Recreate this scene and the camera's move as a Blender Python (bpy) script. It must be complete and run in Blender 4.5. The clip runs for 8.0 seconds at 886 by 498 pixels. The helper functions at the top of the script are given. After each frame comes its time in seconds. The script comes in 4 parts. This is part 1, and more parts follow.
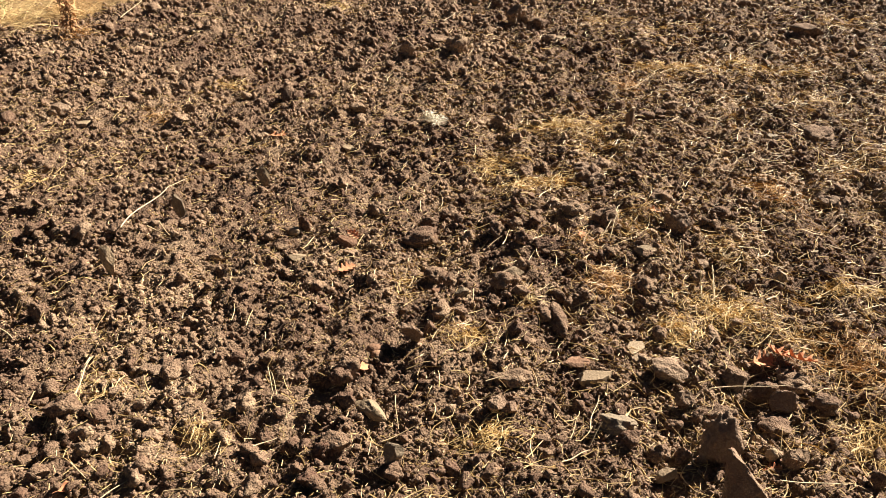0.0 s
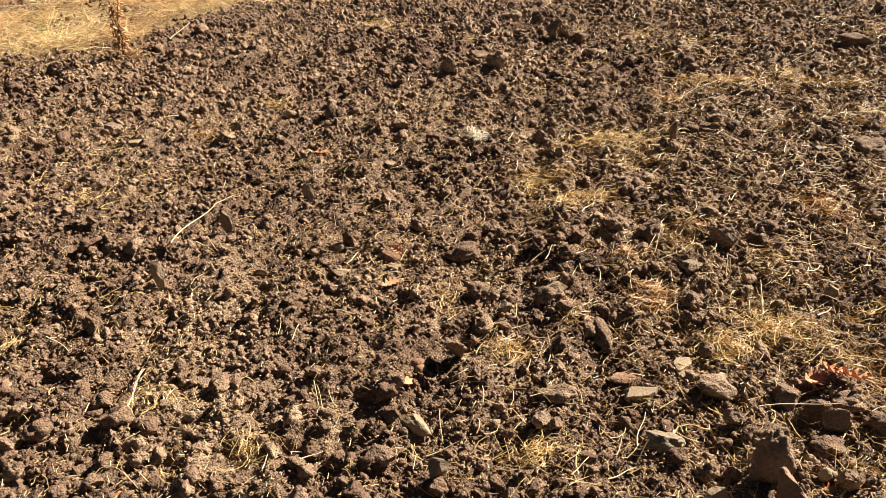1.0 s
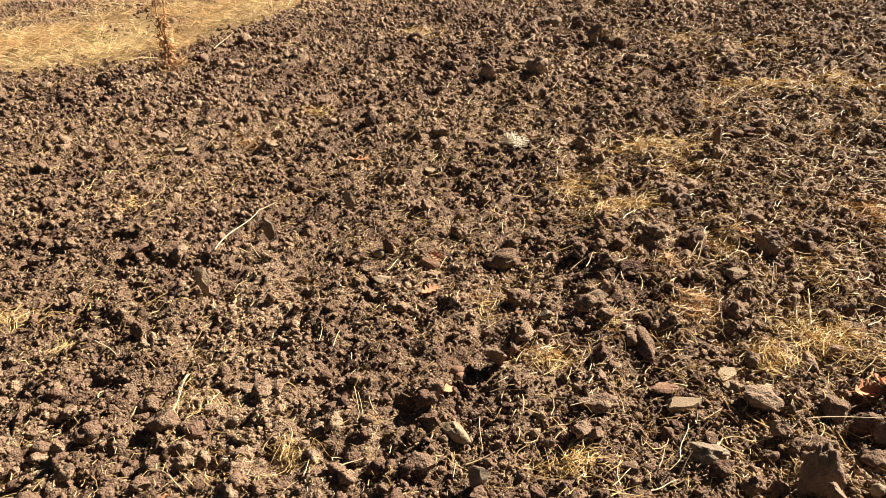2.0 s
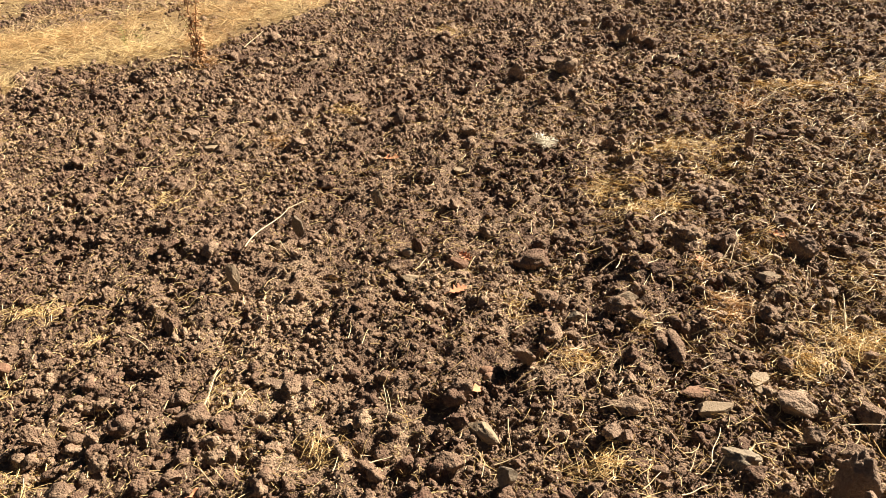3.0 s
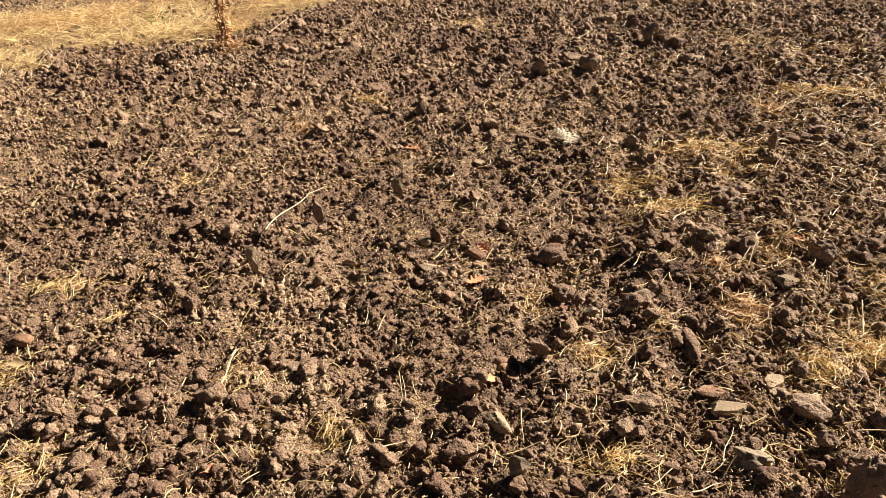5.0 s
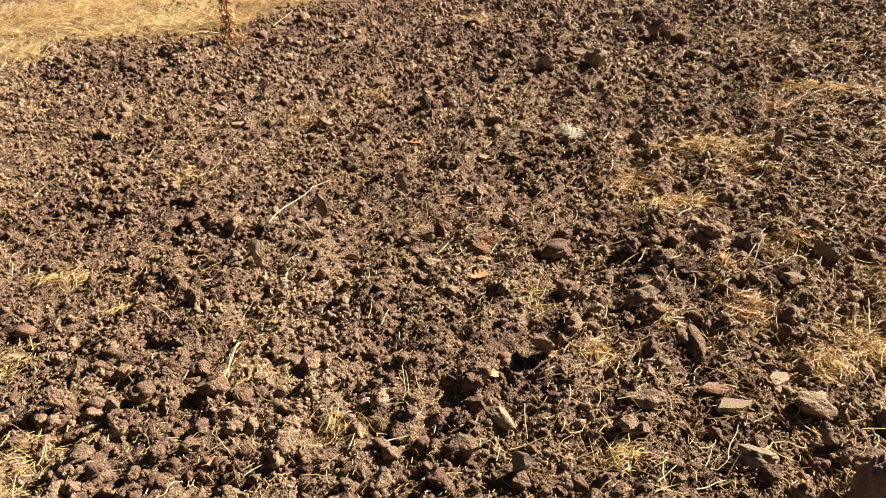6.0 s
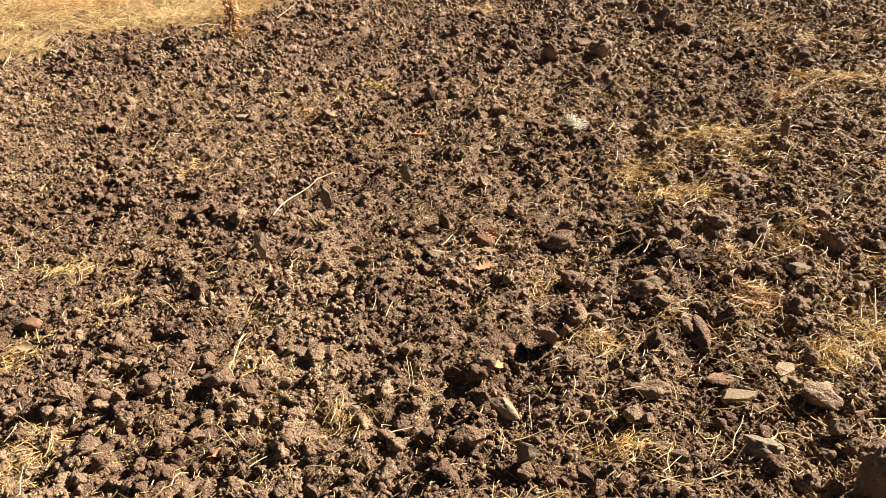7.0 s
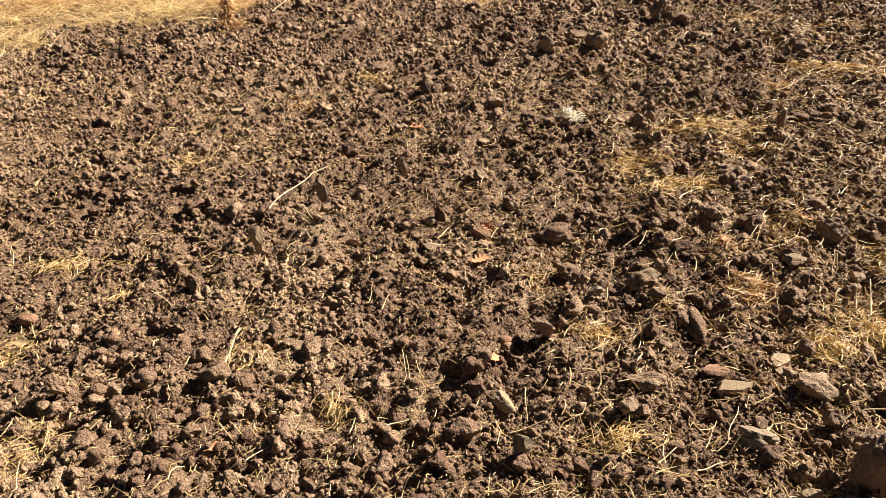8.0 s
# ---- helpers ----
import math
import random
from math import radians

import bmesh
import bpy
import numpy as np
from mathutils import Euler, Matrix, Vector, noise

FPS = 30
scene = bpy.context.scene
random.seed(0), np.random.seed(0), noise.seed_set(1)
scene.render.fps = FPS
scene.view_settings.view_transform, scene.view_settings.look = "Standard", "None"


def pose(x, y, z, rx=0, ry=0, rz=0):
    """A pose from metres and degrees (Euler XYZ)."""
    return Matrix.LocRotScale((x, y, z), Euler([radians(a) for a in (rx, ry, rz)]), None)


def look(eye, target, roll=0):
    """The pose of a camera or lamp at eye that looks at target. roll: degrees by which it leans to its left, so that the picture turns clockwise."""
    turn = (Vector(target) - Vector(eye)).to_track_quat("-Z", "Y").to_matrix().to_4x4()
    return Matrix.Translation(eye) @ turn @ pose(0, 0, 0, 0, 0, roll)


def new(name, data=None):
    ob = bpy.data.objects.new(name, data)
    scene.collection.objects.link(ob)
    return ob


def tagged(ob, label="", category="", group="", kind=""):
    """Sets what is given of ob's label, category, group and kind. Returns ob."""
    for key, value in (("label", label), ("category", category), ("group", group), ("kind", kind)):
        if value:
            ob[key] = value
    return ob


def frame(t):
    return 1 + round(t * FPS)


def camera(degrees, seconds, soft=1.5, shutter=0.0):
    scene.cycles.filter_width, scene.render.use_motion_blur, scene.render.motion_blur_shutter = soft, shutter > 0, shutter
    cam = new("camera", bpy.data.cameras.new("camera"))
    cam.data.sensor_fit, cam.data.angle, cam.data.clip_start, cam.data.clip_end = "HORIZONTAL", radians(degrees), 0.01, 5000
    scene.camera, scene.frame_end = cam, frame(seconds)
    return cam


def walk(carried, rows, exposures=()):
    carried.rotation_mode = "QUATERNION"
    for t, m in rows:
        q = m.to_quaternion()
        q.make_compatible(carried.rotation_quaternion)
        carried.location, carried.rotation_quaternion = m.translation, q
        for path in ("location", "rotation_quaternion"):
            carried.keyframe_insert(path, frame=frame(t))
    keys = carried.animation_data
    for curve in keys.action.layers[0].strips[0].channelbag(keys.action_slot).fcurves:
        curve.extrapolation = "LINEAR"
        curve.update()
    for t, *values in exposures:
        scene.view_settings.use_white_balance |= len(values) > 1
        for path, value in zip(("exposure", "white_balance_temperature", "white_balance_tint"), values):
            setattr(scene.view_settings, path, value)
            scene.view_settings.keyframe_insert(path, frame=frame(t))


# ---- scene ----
cam = camera(61.6, 8.0, soft=0.6)
PATH = [
    (0, (0.041, 0.015, 1.489), (0.04, 1.694, 0.403), -1.4),
    (0.5, (0.033, 0.012, 1.492), (-0.017, 1.703, 0.426), -2.3),
    (1, (0.029, 0.007, 1.497), (-0.077, 1.706, 0.447), -3.4),
    (1.5, (0.031, 0.009, 1.503), (-0.131, 1.711, 0.466), -4.4),
    (3, (0.002, 0.007, 1.507), (-0.267, 1.701, 0.479), -5.4),
    (3.5, (0.0, 0.003, 1.507), (-0.286, 1.693, 0.476), -5.1),
    (4, (-0.017, -0.003, 1.506), (-0.313, 1.682, 0.471), -4.6),
    (4.5, (-0.013, -0.016, 1.508), (-0.314, 1.667, 0.47), -4.1),
    (6, (-0.024, -0.009, 1.495), (-0.333, 1.665, 0.446), -3.4),
    (6.5, (-0.024, -0.007, 1.495), (-0.343, 1.66, 0.438), -3.6),
    (7, (-0.02, -0.007, 1.491), (-0.343, 1.654, 0.425), -3.9),
    (7.5, (-0.013, -0.003, 1.489), (-0.334, 1.651, 0.413), -4.1),
    (8, (-0.013, -0.005, 1.488), (-0.33, 1.647, 0.407), -4.1),
]
walk(cam, [(t, look(eye, target, roll)) for t, eye, target, roll in PATH])
world = bpy.data.worlds.new("sky")
scene.world = world
world.use_nodes = True
sky = world.node_tree.nodes.new("ShaderNodeTexSky")
SUN_AT = Vector((0.80, 0.60, 0.0)).normalized() * math.cos(radians(32)) + Vector((0, 0, math.sin(radians(32))))
sky.sky_type, sky.sun_disc, sky.dust_density = "NISHITA", False, 1.0
sky.sun_elevation, sky.sun_rotation = radians(32), math.atan2(SUN_AT.x, SUN_AT.y)
world.node_tree.links.new(sky.outputs[0], world.node_tree.nodes["Background"].inputs[0])
world.node_tree.nodes["Background"].inputs[1].default_value = 0.0076
sun = new("sun", bpy.data.lights.new("sun", "SUN"))
sun.data.energy, sun.data.angle, sun.data.color = 5.0, radians(0.5), (1.0, 0.905, 0.755)
sun.matrix_basis = look(SUN_AT * 20, (0, 0, 0))
scene.view_settings.exposure = 1.88


# ---- materials ----
def node(tree, kind, **values):
    made = tree.nodes.new(kind)
    for key, value in values.items():
        made.inputs[key].default_value = value
    return made


def earth(name, dark, light, island=False, rough=0.92, grain=1.0, spread=0.5, cells=0.0):
    """Dry earth or stone: mottled at two scales, with a fine grain and a tone of its own for each piece."""
    mat = bpy.data.materials.new(name)
    mat.use_nodes = True
    tree = mat.node_tree
    link, out = tree.links.new, tree.nodes["Principled BSDF"]
    out.inputs["Roughness"].default_value = rough
    out.inputs["Specular IOR Level"].default_value = 0.22
    place = tree.nodes.new("ShaderNodeNewGeometry") if island else tree.nodes.new("ShaderNodeTexCoord")
    where = place.outputs["Position"] if island else place.outputs["Object"]
    patch = node(tree, "ShaderNodeTexNoise", Scale=9.0, Detail=5.0, Roughness=0.65)
    fine = node(tree, "ShaderNodeTexNoise", Scale=130.0, Detail=5.0, Roughness=0.7)
    grit = node(tree, "ShaderNodeTexVoronoi", Scale=190.0)
    for tex in (patch, fine, grit):
        link(where, tex.inputs["Vector"])
    if island:
        chance = place.outputs["Random Per Island"]
    else:
        chance = tree.nodes.new("ShaderNodeObjectInfo").outputs["Random"]
    blend = tree.nodes.new("ShaderNodeMath")
    blend.operation = "MULTIPLY_ADD"
    link(patch.outputs["Fac"], blend.inputs[0])
    blend.inputs[1].default_value = 0.9
    shift = tree.nodes.new("ShaderNodeMath")
    shift.operation = "MULTIPLY_ADD"
    link(chance, shift.inputs[0])
    shift.inputs[1].default_value, shift.inputs[2].default_value = spread, -spread / 2 - 0.2
    link(shift.outputs[0], blend.inputs[2])
    broad = node(tree, "ShaderNodeTexNoise", Scale=1.7, Detail=2.0)
    link(place.outputs["Position"] if island else tree.nodes.new("ShaderNodeNewGeometry").outputs["Position"], broad.inputs["Vector"])
    drift = tree.nodes.new("ShaderNodeMath")
    drift.operation = "MULTIPLY_ADD"
    link(broad.outputs["Fac"], drift.inputs[0])
    drift.inputs[1].default_value = 0.7
    link(blend.outputs[0], drift.inputs[2])
    blend = tree.nodes.new("ShaderNodeMath")
    blend.operation = "SUBTRACT"
    link(drift.outputs[0], blend.inputs[0])
    blend.inputs[1].default_value = 0.35
    add = tree.nodes.new("ShaderNodeMath")
    add.operation = "MULTIPLY_ADD"
    link(fine.outputs["Fac"], add.inputs[0])
    add.inputs[1].default_value = 0.8
    even = tree.nodes.new("ShaderNodeMath")
    even.operation = "SUBTRACT"
    link(blend.outputs[0], even.inputs[0])
    even.inputs[1].default_value = 0.13
    link(even.outputs[0], add.inputs[2])
    ramp = tree.nodes.new("ShaderNodeValToRGB")
    ramp.color_ramp.elements[0].position, ramp.color_ramp.elements[0].color = 0.2, (*dark, 1)
    ramp.color_ramp.elements[1].position, ramp.color_ramp.elements[1].color = 0.85, (*light, 1)
    mid = ramp.color_ramp.elements.new(0.55)
    mid.color = (*[0.66 * a + 0.34 * b for a, b in zip(dark, light)], 1)
    link(add.outputs[0], ramp.inputs[0])
    link(ramp.outputs[0], out.inputs["Base Color"])
    crumb = node(tree, "ShaderNodeBump", Strength=1.0, Distance=0.007 * grain)
    link(fine.outputs["Fac"], crumb.inputs["Height"])
    grain_bump = node(tree, "ShaderNodeBump", Strength=0.8, Distance=0.0035 * grain)
    grain_bump.invert = True
    link(grit.outputs["Distance"], grain_bump.inputs["Height"])
    link(crumb.outputs[0], grain_bump.inputs["Normal"])
    link(grain_bump.outputs[0], out.inputs["Normal"])
    if cells:
        knob = node(tree, "ShaderNodeTexVoronoi", Scale=120.0)
        link(where, knob.inputs["Vector"])
        knobs = node(tree, "ShaderNodeBump", Strength=1.0, Distance=cells)
        knobs.invert = True
        link(knob.outputs["Distance"], knobs.inputs["Height"])
        link(knobs.outputs[0], crumb.inputs["Normal"])
    return mat


def fibre(name, dark, light, rough=0.55, island=True, see_through=0.25):
    """Dry plant matter: each blade has its own tone, with streaks and a little light passing through."""
    mat = bpy.data.materials.new(name)
    mat.use_nodes = True
    tree = mat.node_tree
    link, out = tree.links.new, tree.nodes["Principled BSDF"]
    out.inputs["Roughness"].default_value = rough
    geo = tree.nodes.new("ShaderNodeNewGeometry")
    streak = node(tree, "ShaderNodeTexNoise", Scale=70.0, Detail=3.0)
    link(geo.outputs["Position"], streak.inputs["Vector"])
    mix = tree.nodes.new("ShaderNodeMath")
    mix.operation = "MULTIPLY_ADD"
    link(streak.outputs["Fac"], mix.inputs[0])
    mix.inputs[1].default_value = 0.6
    half = tree.nodes.new("ShaderNodeMath")
    half.operation = "MULTIPLY_ADD"
    link(geo.outputs["Random Per Island"] if island else tree.nodes.new("ShaderNodeObjectInfo").outputs["Random"], half.inputs[0])
    half.inputs[1].default_value, half.inputs[2].default_value = 0.8, -0.2
    link(half.outputs[0], mix.inputs[2])
    ramp = tree.nodes.new("ShaderNodeValToRGB")
    ramp.color_ramp.elements[0].color, ramp.color_ramp.elements[1].color = (*dark, 1), (*light, 1)
    patch = node(tree, "ShaderNodeTexNoise", Scale=4.0, Detail=3.0)
    link(geo.outputs["Position"], patch.inputs["Vector"])
    tone = tree.nodes.new("ShaderNodeMath")
    tone.operation = "MULTIPLY_ADD"
    link(patch.outputs["Fac"], tone.inputs[0])
    tone.inputs[1].default_value = 0.8
    link(mix.outputs[0], tone.inputs[2])
    less = tree.nodes.new("ShaderNodeMath")
    less.operation = "SUBTRACT"
    link(tone.outputs[0], less.inputs[0])
    less.inputs[1].default_value = 0.4
    link(less.outputs[0], ramp.inputs[0])
    link(ramp.outputs[0], out.inputs["Base Color"])
    glow = tree.nodes.new("ShaderNodeBsdfTranslucent")
    link(ramp.outputs[0], glow.inputs["Color"])
    both = tree.nodes.new("ShaderNodeMixShader")
    both.inputs[0].default_value = see_through
    link(out.outputs[0], both.inputs[1])
    link(glow.outputs[0], both.inputs[2])
    link(both.outputs[0], tree.nodes["Material Output"].inputs["Surface"])
    return mat


SOIL = earth("tilled_soil", (0.092, 0.046, 0.031), (0.434, 0.300, 0.194), spread=0.0, grain=1.7, cells=0.011)
LITTER = earth("straw_litter", (0.15, 0.088, 0.042), (0.46, 0.32, 0.15), spread=0.0, grain=2.0)
SOIL_LOOSE = earth("loose_soil", (0.094, 0.047, 0.032), (0.479, 0.333, 0.219), island=True, spread=0.22, cells=0.005)
SOIL_CLOD = earth("soil_clod", (0.104, 0.053, 0.036), (0.412, 0.288, 0.188), spread=0.28, grain=1.2, cells=0.004)
STONE_PALE = earth("pale_stone", (0.20, 0.143, 0.092), (0.35, 0.26, 0.168), rough=0.8, grain=0.4, spread=0.3)
STONE_DARK = earth("hard_earth", (0.17, 0.104, 0.071), (0.365, 0.262, 0.177), rough=0.85, grain=0.9, spread=0.3)
STONE_RED = earth("red_stone", (0.15, 0.075, 0.045), (0.36, 0.22, 0.14), rough=0.8, grain=0.4, spread=0.3)
STONE_GREY = earth("grey_stone", (0.125, 0.094, 0.066), (0.29, 0.225, 0.155), rough=0.8, grain=0.4, spread=0.3)
STRAW = fibre("straw", (0.40, 0.25, 0.095), (0.90, 0.69, 0.33))
STRAW_LOOSE = fibre("weathered_straw", (0.32, 0.20, 0.08), (0.82, 0.62, 0.30))
STRAW_RUSTY = fibre("rusty_straw", (0.30, 0.145, 0.05), (0.72, 0.47, 0.20))
STEM = fibre("dry_stem", (0.42, 0.30, 0.16), (0.72, 0.58, 0.36), island=False, see_through=0.05)
GRASS_RUSTY = fibre("rusty_grass", (0.26, 0.135, 0.05), (0.74, 0.50, 0.23), see_through=0.35, rough=0.8)
GRASS = fibre("dry_grass", (0.29, 0.165, 0.065), (0.94, 0.74, 0.39), see_through=0.35, rough=0.75)
GREEN = fibre("green_sprout", (0.17, 0.17, 0.045), (0.46, 0.42, 0.14))
LEAF_RUST = fibre("rust_leaf", (0.42, 0.16, 0.075), (0.72, 0.36, 0.19), island=False, see_through=0.3, rough=0.85)
LEAF_TAN = fibre("tan_leaf", (0.21, 0.14, 0.07), (0.34, 0.245, 0.13), island=False)
WEED_DRY = fibre("dry_weed", (0.36, 0.19, 0.09), (0.66, 0.40, 0.20), rough=0.9, see_through=0.35)
PALE_FLUFF = fibre("pale_fluff", (0.58, 0.51, 0.39), (0.86, 0.80, 0.68))

# ---- relief of the tilled field ----
TABLE = np.random.RandomState(7).rand(64, 64)
TABLE_B = np.random.RandomState(8).rand(64, 64)
TABLE_C = np.random.RandomState(9).rand(64, 64)


def value_noise(x, y):
    """Smooth noise between -1 and 1, one bump per unit."""
    ix, iy = np.floor(x).astype(int), np.floor(y).astype(int)
    fx, fy = x - ix, y - iy
    fx, fy = fx * fx * (3 - 2 * fx), fy * fy * (3 - 2 * fy)
    a, b = TABLE[ix % 64, iy % 64], TABLE[(ix + 1) % 64, iy % 64]
    c, d = TABLE[ix % 64, (iy + 1) % 64], TABLE[(ix + 1) % 64, (iy + 1) % 64]
    return 2 * ((a + (b - a) * fx) * (1 - fy) + (c + (d - c) * fx) * fy) - 1


def lumps(x, y):
    """Round lumps with creases between them, one per unit cell, 0 to 1."""
    ix, iy = np.floor(x).astype(int), np.floor(y).astype(int)
    best = np.zeros_like(x)
    for dx in (-1, 0, 1):
        for dy in (-1, 0, 1):
            cx, cy = ix + dx, iy + dy
            px, py = cx + TABLE_B[cx % 64, cy % 64], cy + TABLE_C[cx % 64, cy % 64]
            size = 0.45 + 0.6 * TABLE[cx % 64, cy % 64]
            far = ((x - px) ** 2 + (y - py) ** 2) / size ** 2
            best = np.maximum(best, size * np.sqrt(np.clip(1 - far, 0, 1)))
    return best


def across(x, y):
    """Distance across the grass strip and along it."""
    return -0.77 * x + 0.64 * y - 5.72, 0.64 * x + 0.77 * y


def verge(x, y):
    """Distance past the wavy edge of the tilled soil, into the dry grass strip (positive inside)."""
    v, along = across(x, y)
    edge = np.interp(along, (0.9, 1.06, 1.25, 1.36, 1.5, 1.7, 1.95, 2.3, 2.5, 2.8, 3.3, 3.9), (0.3, 0.22, 0.1, 0.45, 0.55, 0.36, 0.1, -0.07, -0.22, -0.16, -0.06, 0.12))
    return v - edge + 0.10 * value_noise(x * 2.7, y * 2.7) + 0.08 * value_noise(x * 7, y * 7)


def grassy(x, y):
    """True on the grass strip and on the grass beyond the next tilled strip."""
    v, along = across(x, y)
    ragged = 0.12 * value_noise(x * 3 + 7, y * 3) + 0.08 * value_noise(x * 8, y * 8)
    strip = (verge(x, y) > 0) & (v < np.interp(along, (1.7, 2.0, 2.2, 2.6, 3.25), (2.1, 1.7, 1.55, 1.55, 1.3)) + ragged)
    return strip | (v > 2.75 + 1.1 * np.clip(along - 2.1, 0, 3) + ragged)


def relief(x, y):
    """Height of the soil at x, y."""
    x, y = np.asarray(x, float), np.asarray(y, float)
    near = np.clip(np.minimum(np.minimum((y - 0.25) / 0.6, (4.7 - np.abs(x + 0.6)) / 0.8), (8.4 - y) / 0.9), 0, 1)
    tilled = np.clip(1 - verge(x, y) * 4, 0.25, 1)
    wx = x + 0.02 * value_noise(x * 14, y * 14) + 0.007 * value_noise(x * 45, y * 45)
    wy = y + 0.02 * value_noise(x * 14 + 31, y * 14) + 0.007 * value_noise(x * 45 + 9, y * 45)
    z = 0.010 * value_noise(x * 1.1, y * 0.7) + 0.011 * value_noise(x * 3.6 + 5, y * 1.7)
    run, side = np.exp(-((y - 2.5) / 1.0) ** 4), x + 0.08 - 0.25 * (y - 1.9)
    z = z + run * (0.016 * np.exp(-((side - 0.3) / 0.16) ** 2) - 0.018 * np.exp(-(side / 0.13) ** 2))
    z = z + near * 0.010 * np.sin(2 * math.pi * (x - 0.12 * y) / 0.25 + 1.5 * value_noise(x * 1.5, y * 0.8))
    z = z + 0.024 * np.exp(-((x + 0.16) / 0.15) ** 2 - ((y - 1.70) / 0.09) ** 2)
    patchy = np.clip(0.55 + 0.75 * value_noise(x * 2.1 + 11, y * 2.1), 0.1, 1)
    calm = 1 - 0.65 * np.exp(-((x - 0.45) / 0.42) ** 2 - ((y - 1.42) / 0.30) ** 2)
    crust = 0.010 * value_noise(wx * 6, wy * 6) + calm * 0.034 * patchy * lumps(wx * 10, wy * 10) + calm * 0.025 * lumps(wx * 22 + 5, wy * 22)
    crust = crust + 0.014 * lumps(wx * 43, wy * 43 + 3) + 0.006 * lumps(wx * 88, wy * 88)
    z = z + tilled * near * (crust - 0.042)
    return z + 0.05 * np.clip(verge(x, y), 0, 1) * 0.4


def height(x, y):
    return float(relief(np.array([x]), np.array([y]))[0])


# ---- mesh helpers ----
def mesh_of(name, verts, faces, mats, smooth=False, index=None):
    """A mesh from arrays: verts n x 3, faces m x 3 or m x 4."""
    verts, faces = np.asarray(verts, np.float32), np.asarray(faces, np.int32)
    me = bpy.data.meshes.new(name)
    me.vertices.add(len(verts))
    me.vertices.foreach_set("co", verts.ravel())
    me.loops.add(faces.size)
    me.loops.foreach_set("vertex_index", faces.ravel())
    me.polygons.add(len(faces))
    me.polygons.foreach_set("loop_start", np.arange(len(faces), dtype=np.int32) * faces.shape[1])
    for mat in mats:
        me.materials.append(mat)
    if index is not None:
        me.polygons.foreach_set("material_index", np.asarray(index, np.int32))
    me.polygons.foreach_set("use_smooth", np.full(len(faces), smooth))
    me.update(calc_edges=True)
    return me


def ball(level):
    bm = bmesh.new()
    bmesh.ops.create_icosphere(bm, subdivisions=level, radius=1)
    bm.verts.ensure_lookup_table()
    v = np.array([p.co for p in bm.verts])
    f = np.array([[p.index for p in q.verts] for q in bm.faces])
    bm.free()
    return v, f


BALLS = {n: ball(n) for n in (1, 2, 3, 4)}
BALLS[0] = (np.array([(1, 0, 0), (-1, 0, 0), (0, 1, 0), (0, -1, 0), (0, 0, 1), (0, 0, -1)], float),
            np.array([(0, 2, 4), (2, 1, 4), (1, 3, 4), (3, 0, 4), (2, 0, 5), (1, 2, 5), (3, 1, 5), (0, 3, 5)]))


def lump_shape(level, rng, cuts, rough, low=0.5, high=0.9):
    """A ball cut by random planes and roughened: the shape of a clod or a broken stone, about one unit in radius."""
    v, f = BALLS[level]
    v = v.copy()
    for _ in range(cuts):
        n = rng.normal(size=3)
        n /= np.linalg.norm(n)
        over = np.clip(v @ n - rng.uniform(low, high), 0, None)
        v -= over[:, None] * n
    seat = Vector(rng.uniform(-50, 50, 3))
    if level > 1:
        for i, p in enumerate(v):
            q = Vector(p)
            k = noise.noise(q * 1.4 + seat) * 0.6 + noise.noise(q * 3.3 + seat) * 0.4 - abs(noise.noise(q * 6 + seat)) * 0.3 + noise.noise(q * 12 + seat) * 0.15
            v[i] = p * (1 + rough * k)
    else:
        v *= 1 + rough * rng.uniform(-0.6, 0.6, (len(v), 1))
        v += rough * rng.uniform(-0.4, 0.4, v.shape)
    return v, f


def clod_shape(level, rng, cuts=2, knobs=16, squash=0.75):
    """A lump of caked soil: a ball broken along a few planes, its skin a crust of rounded knobs, about one unit in radius."""
    v, f = BALLS[level]
    v = v * (1 + 0.16 * np.sin(v @ rng.normal(0, 1.6, (3, 3)) + rng.uniform(0, 6, 3)).sum(1, keepdims=True) / 1.7)
    for _ in range(cuts):
        n = rng.normal(size=3)
        n /= np.linalg.norm(n)
        v = v - np.clip(v @ n - rng.uniform(0.45, 0.8), 0, None)[:, None] * n
    way = v / np.linalg.norm(v, axis=1)[:, None]
    seat = rng.normal(size=(knobs, 3))
    seat /= np.linalg.norm(seat, axis=1)[:, None]
    wide = rng.uniform(0.14, 0.5, knobs)
    far = np.linalg.norm(way[:, None] - seat[None], axis=2) / wide
    v = v * (0.80 + (0.75 * wide * np.sqrt(np.clip(1 - far ** 2, 0, 1))).max(1))[:, None]
    v = v + rng.normal(0, {0: 0.2, 1: 0.2, 2: 0.085, 3: 0.035}.get(level, 0.016), v.shape)
    return v * (1, rng.uniform(0.75, 1), squash * rng.uniform(0.8, 1.15)), f


def turns(rng, n):
    """n random rotation matrices."""
    q = rng.normal(size=(n, 4))
    w, x, y, z = (q / np.linalg.norm(q, axis=1)[:, None]).T
    return np.stack([1 - 2 * (y * y + z * z), 2 * (x * y - z * w), 2 * (x * z + y * w), 2 * (x * y + z * w), 1 - 2 * (x * x + z * z),
                     2 * (y * z - x * w), 2 * (x * z - y * w), 2 * (y * z + x * w), 1 - 2 * (x * x + y * y)], 1).reshape(-1, 3, 3)


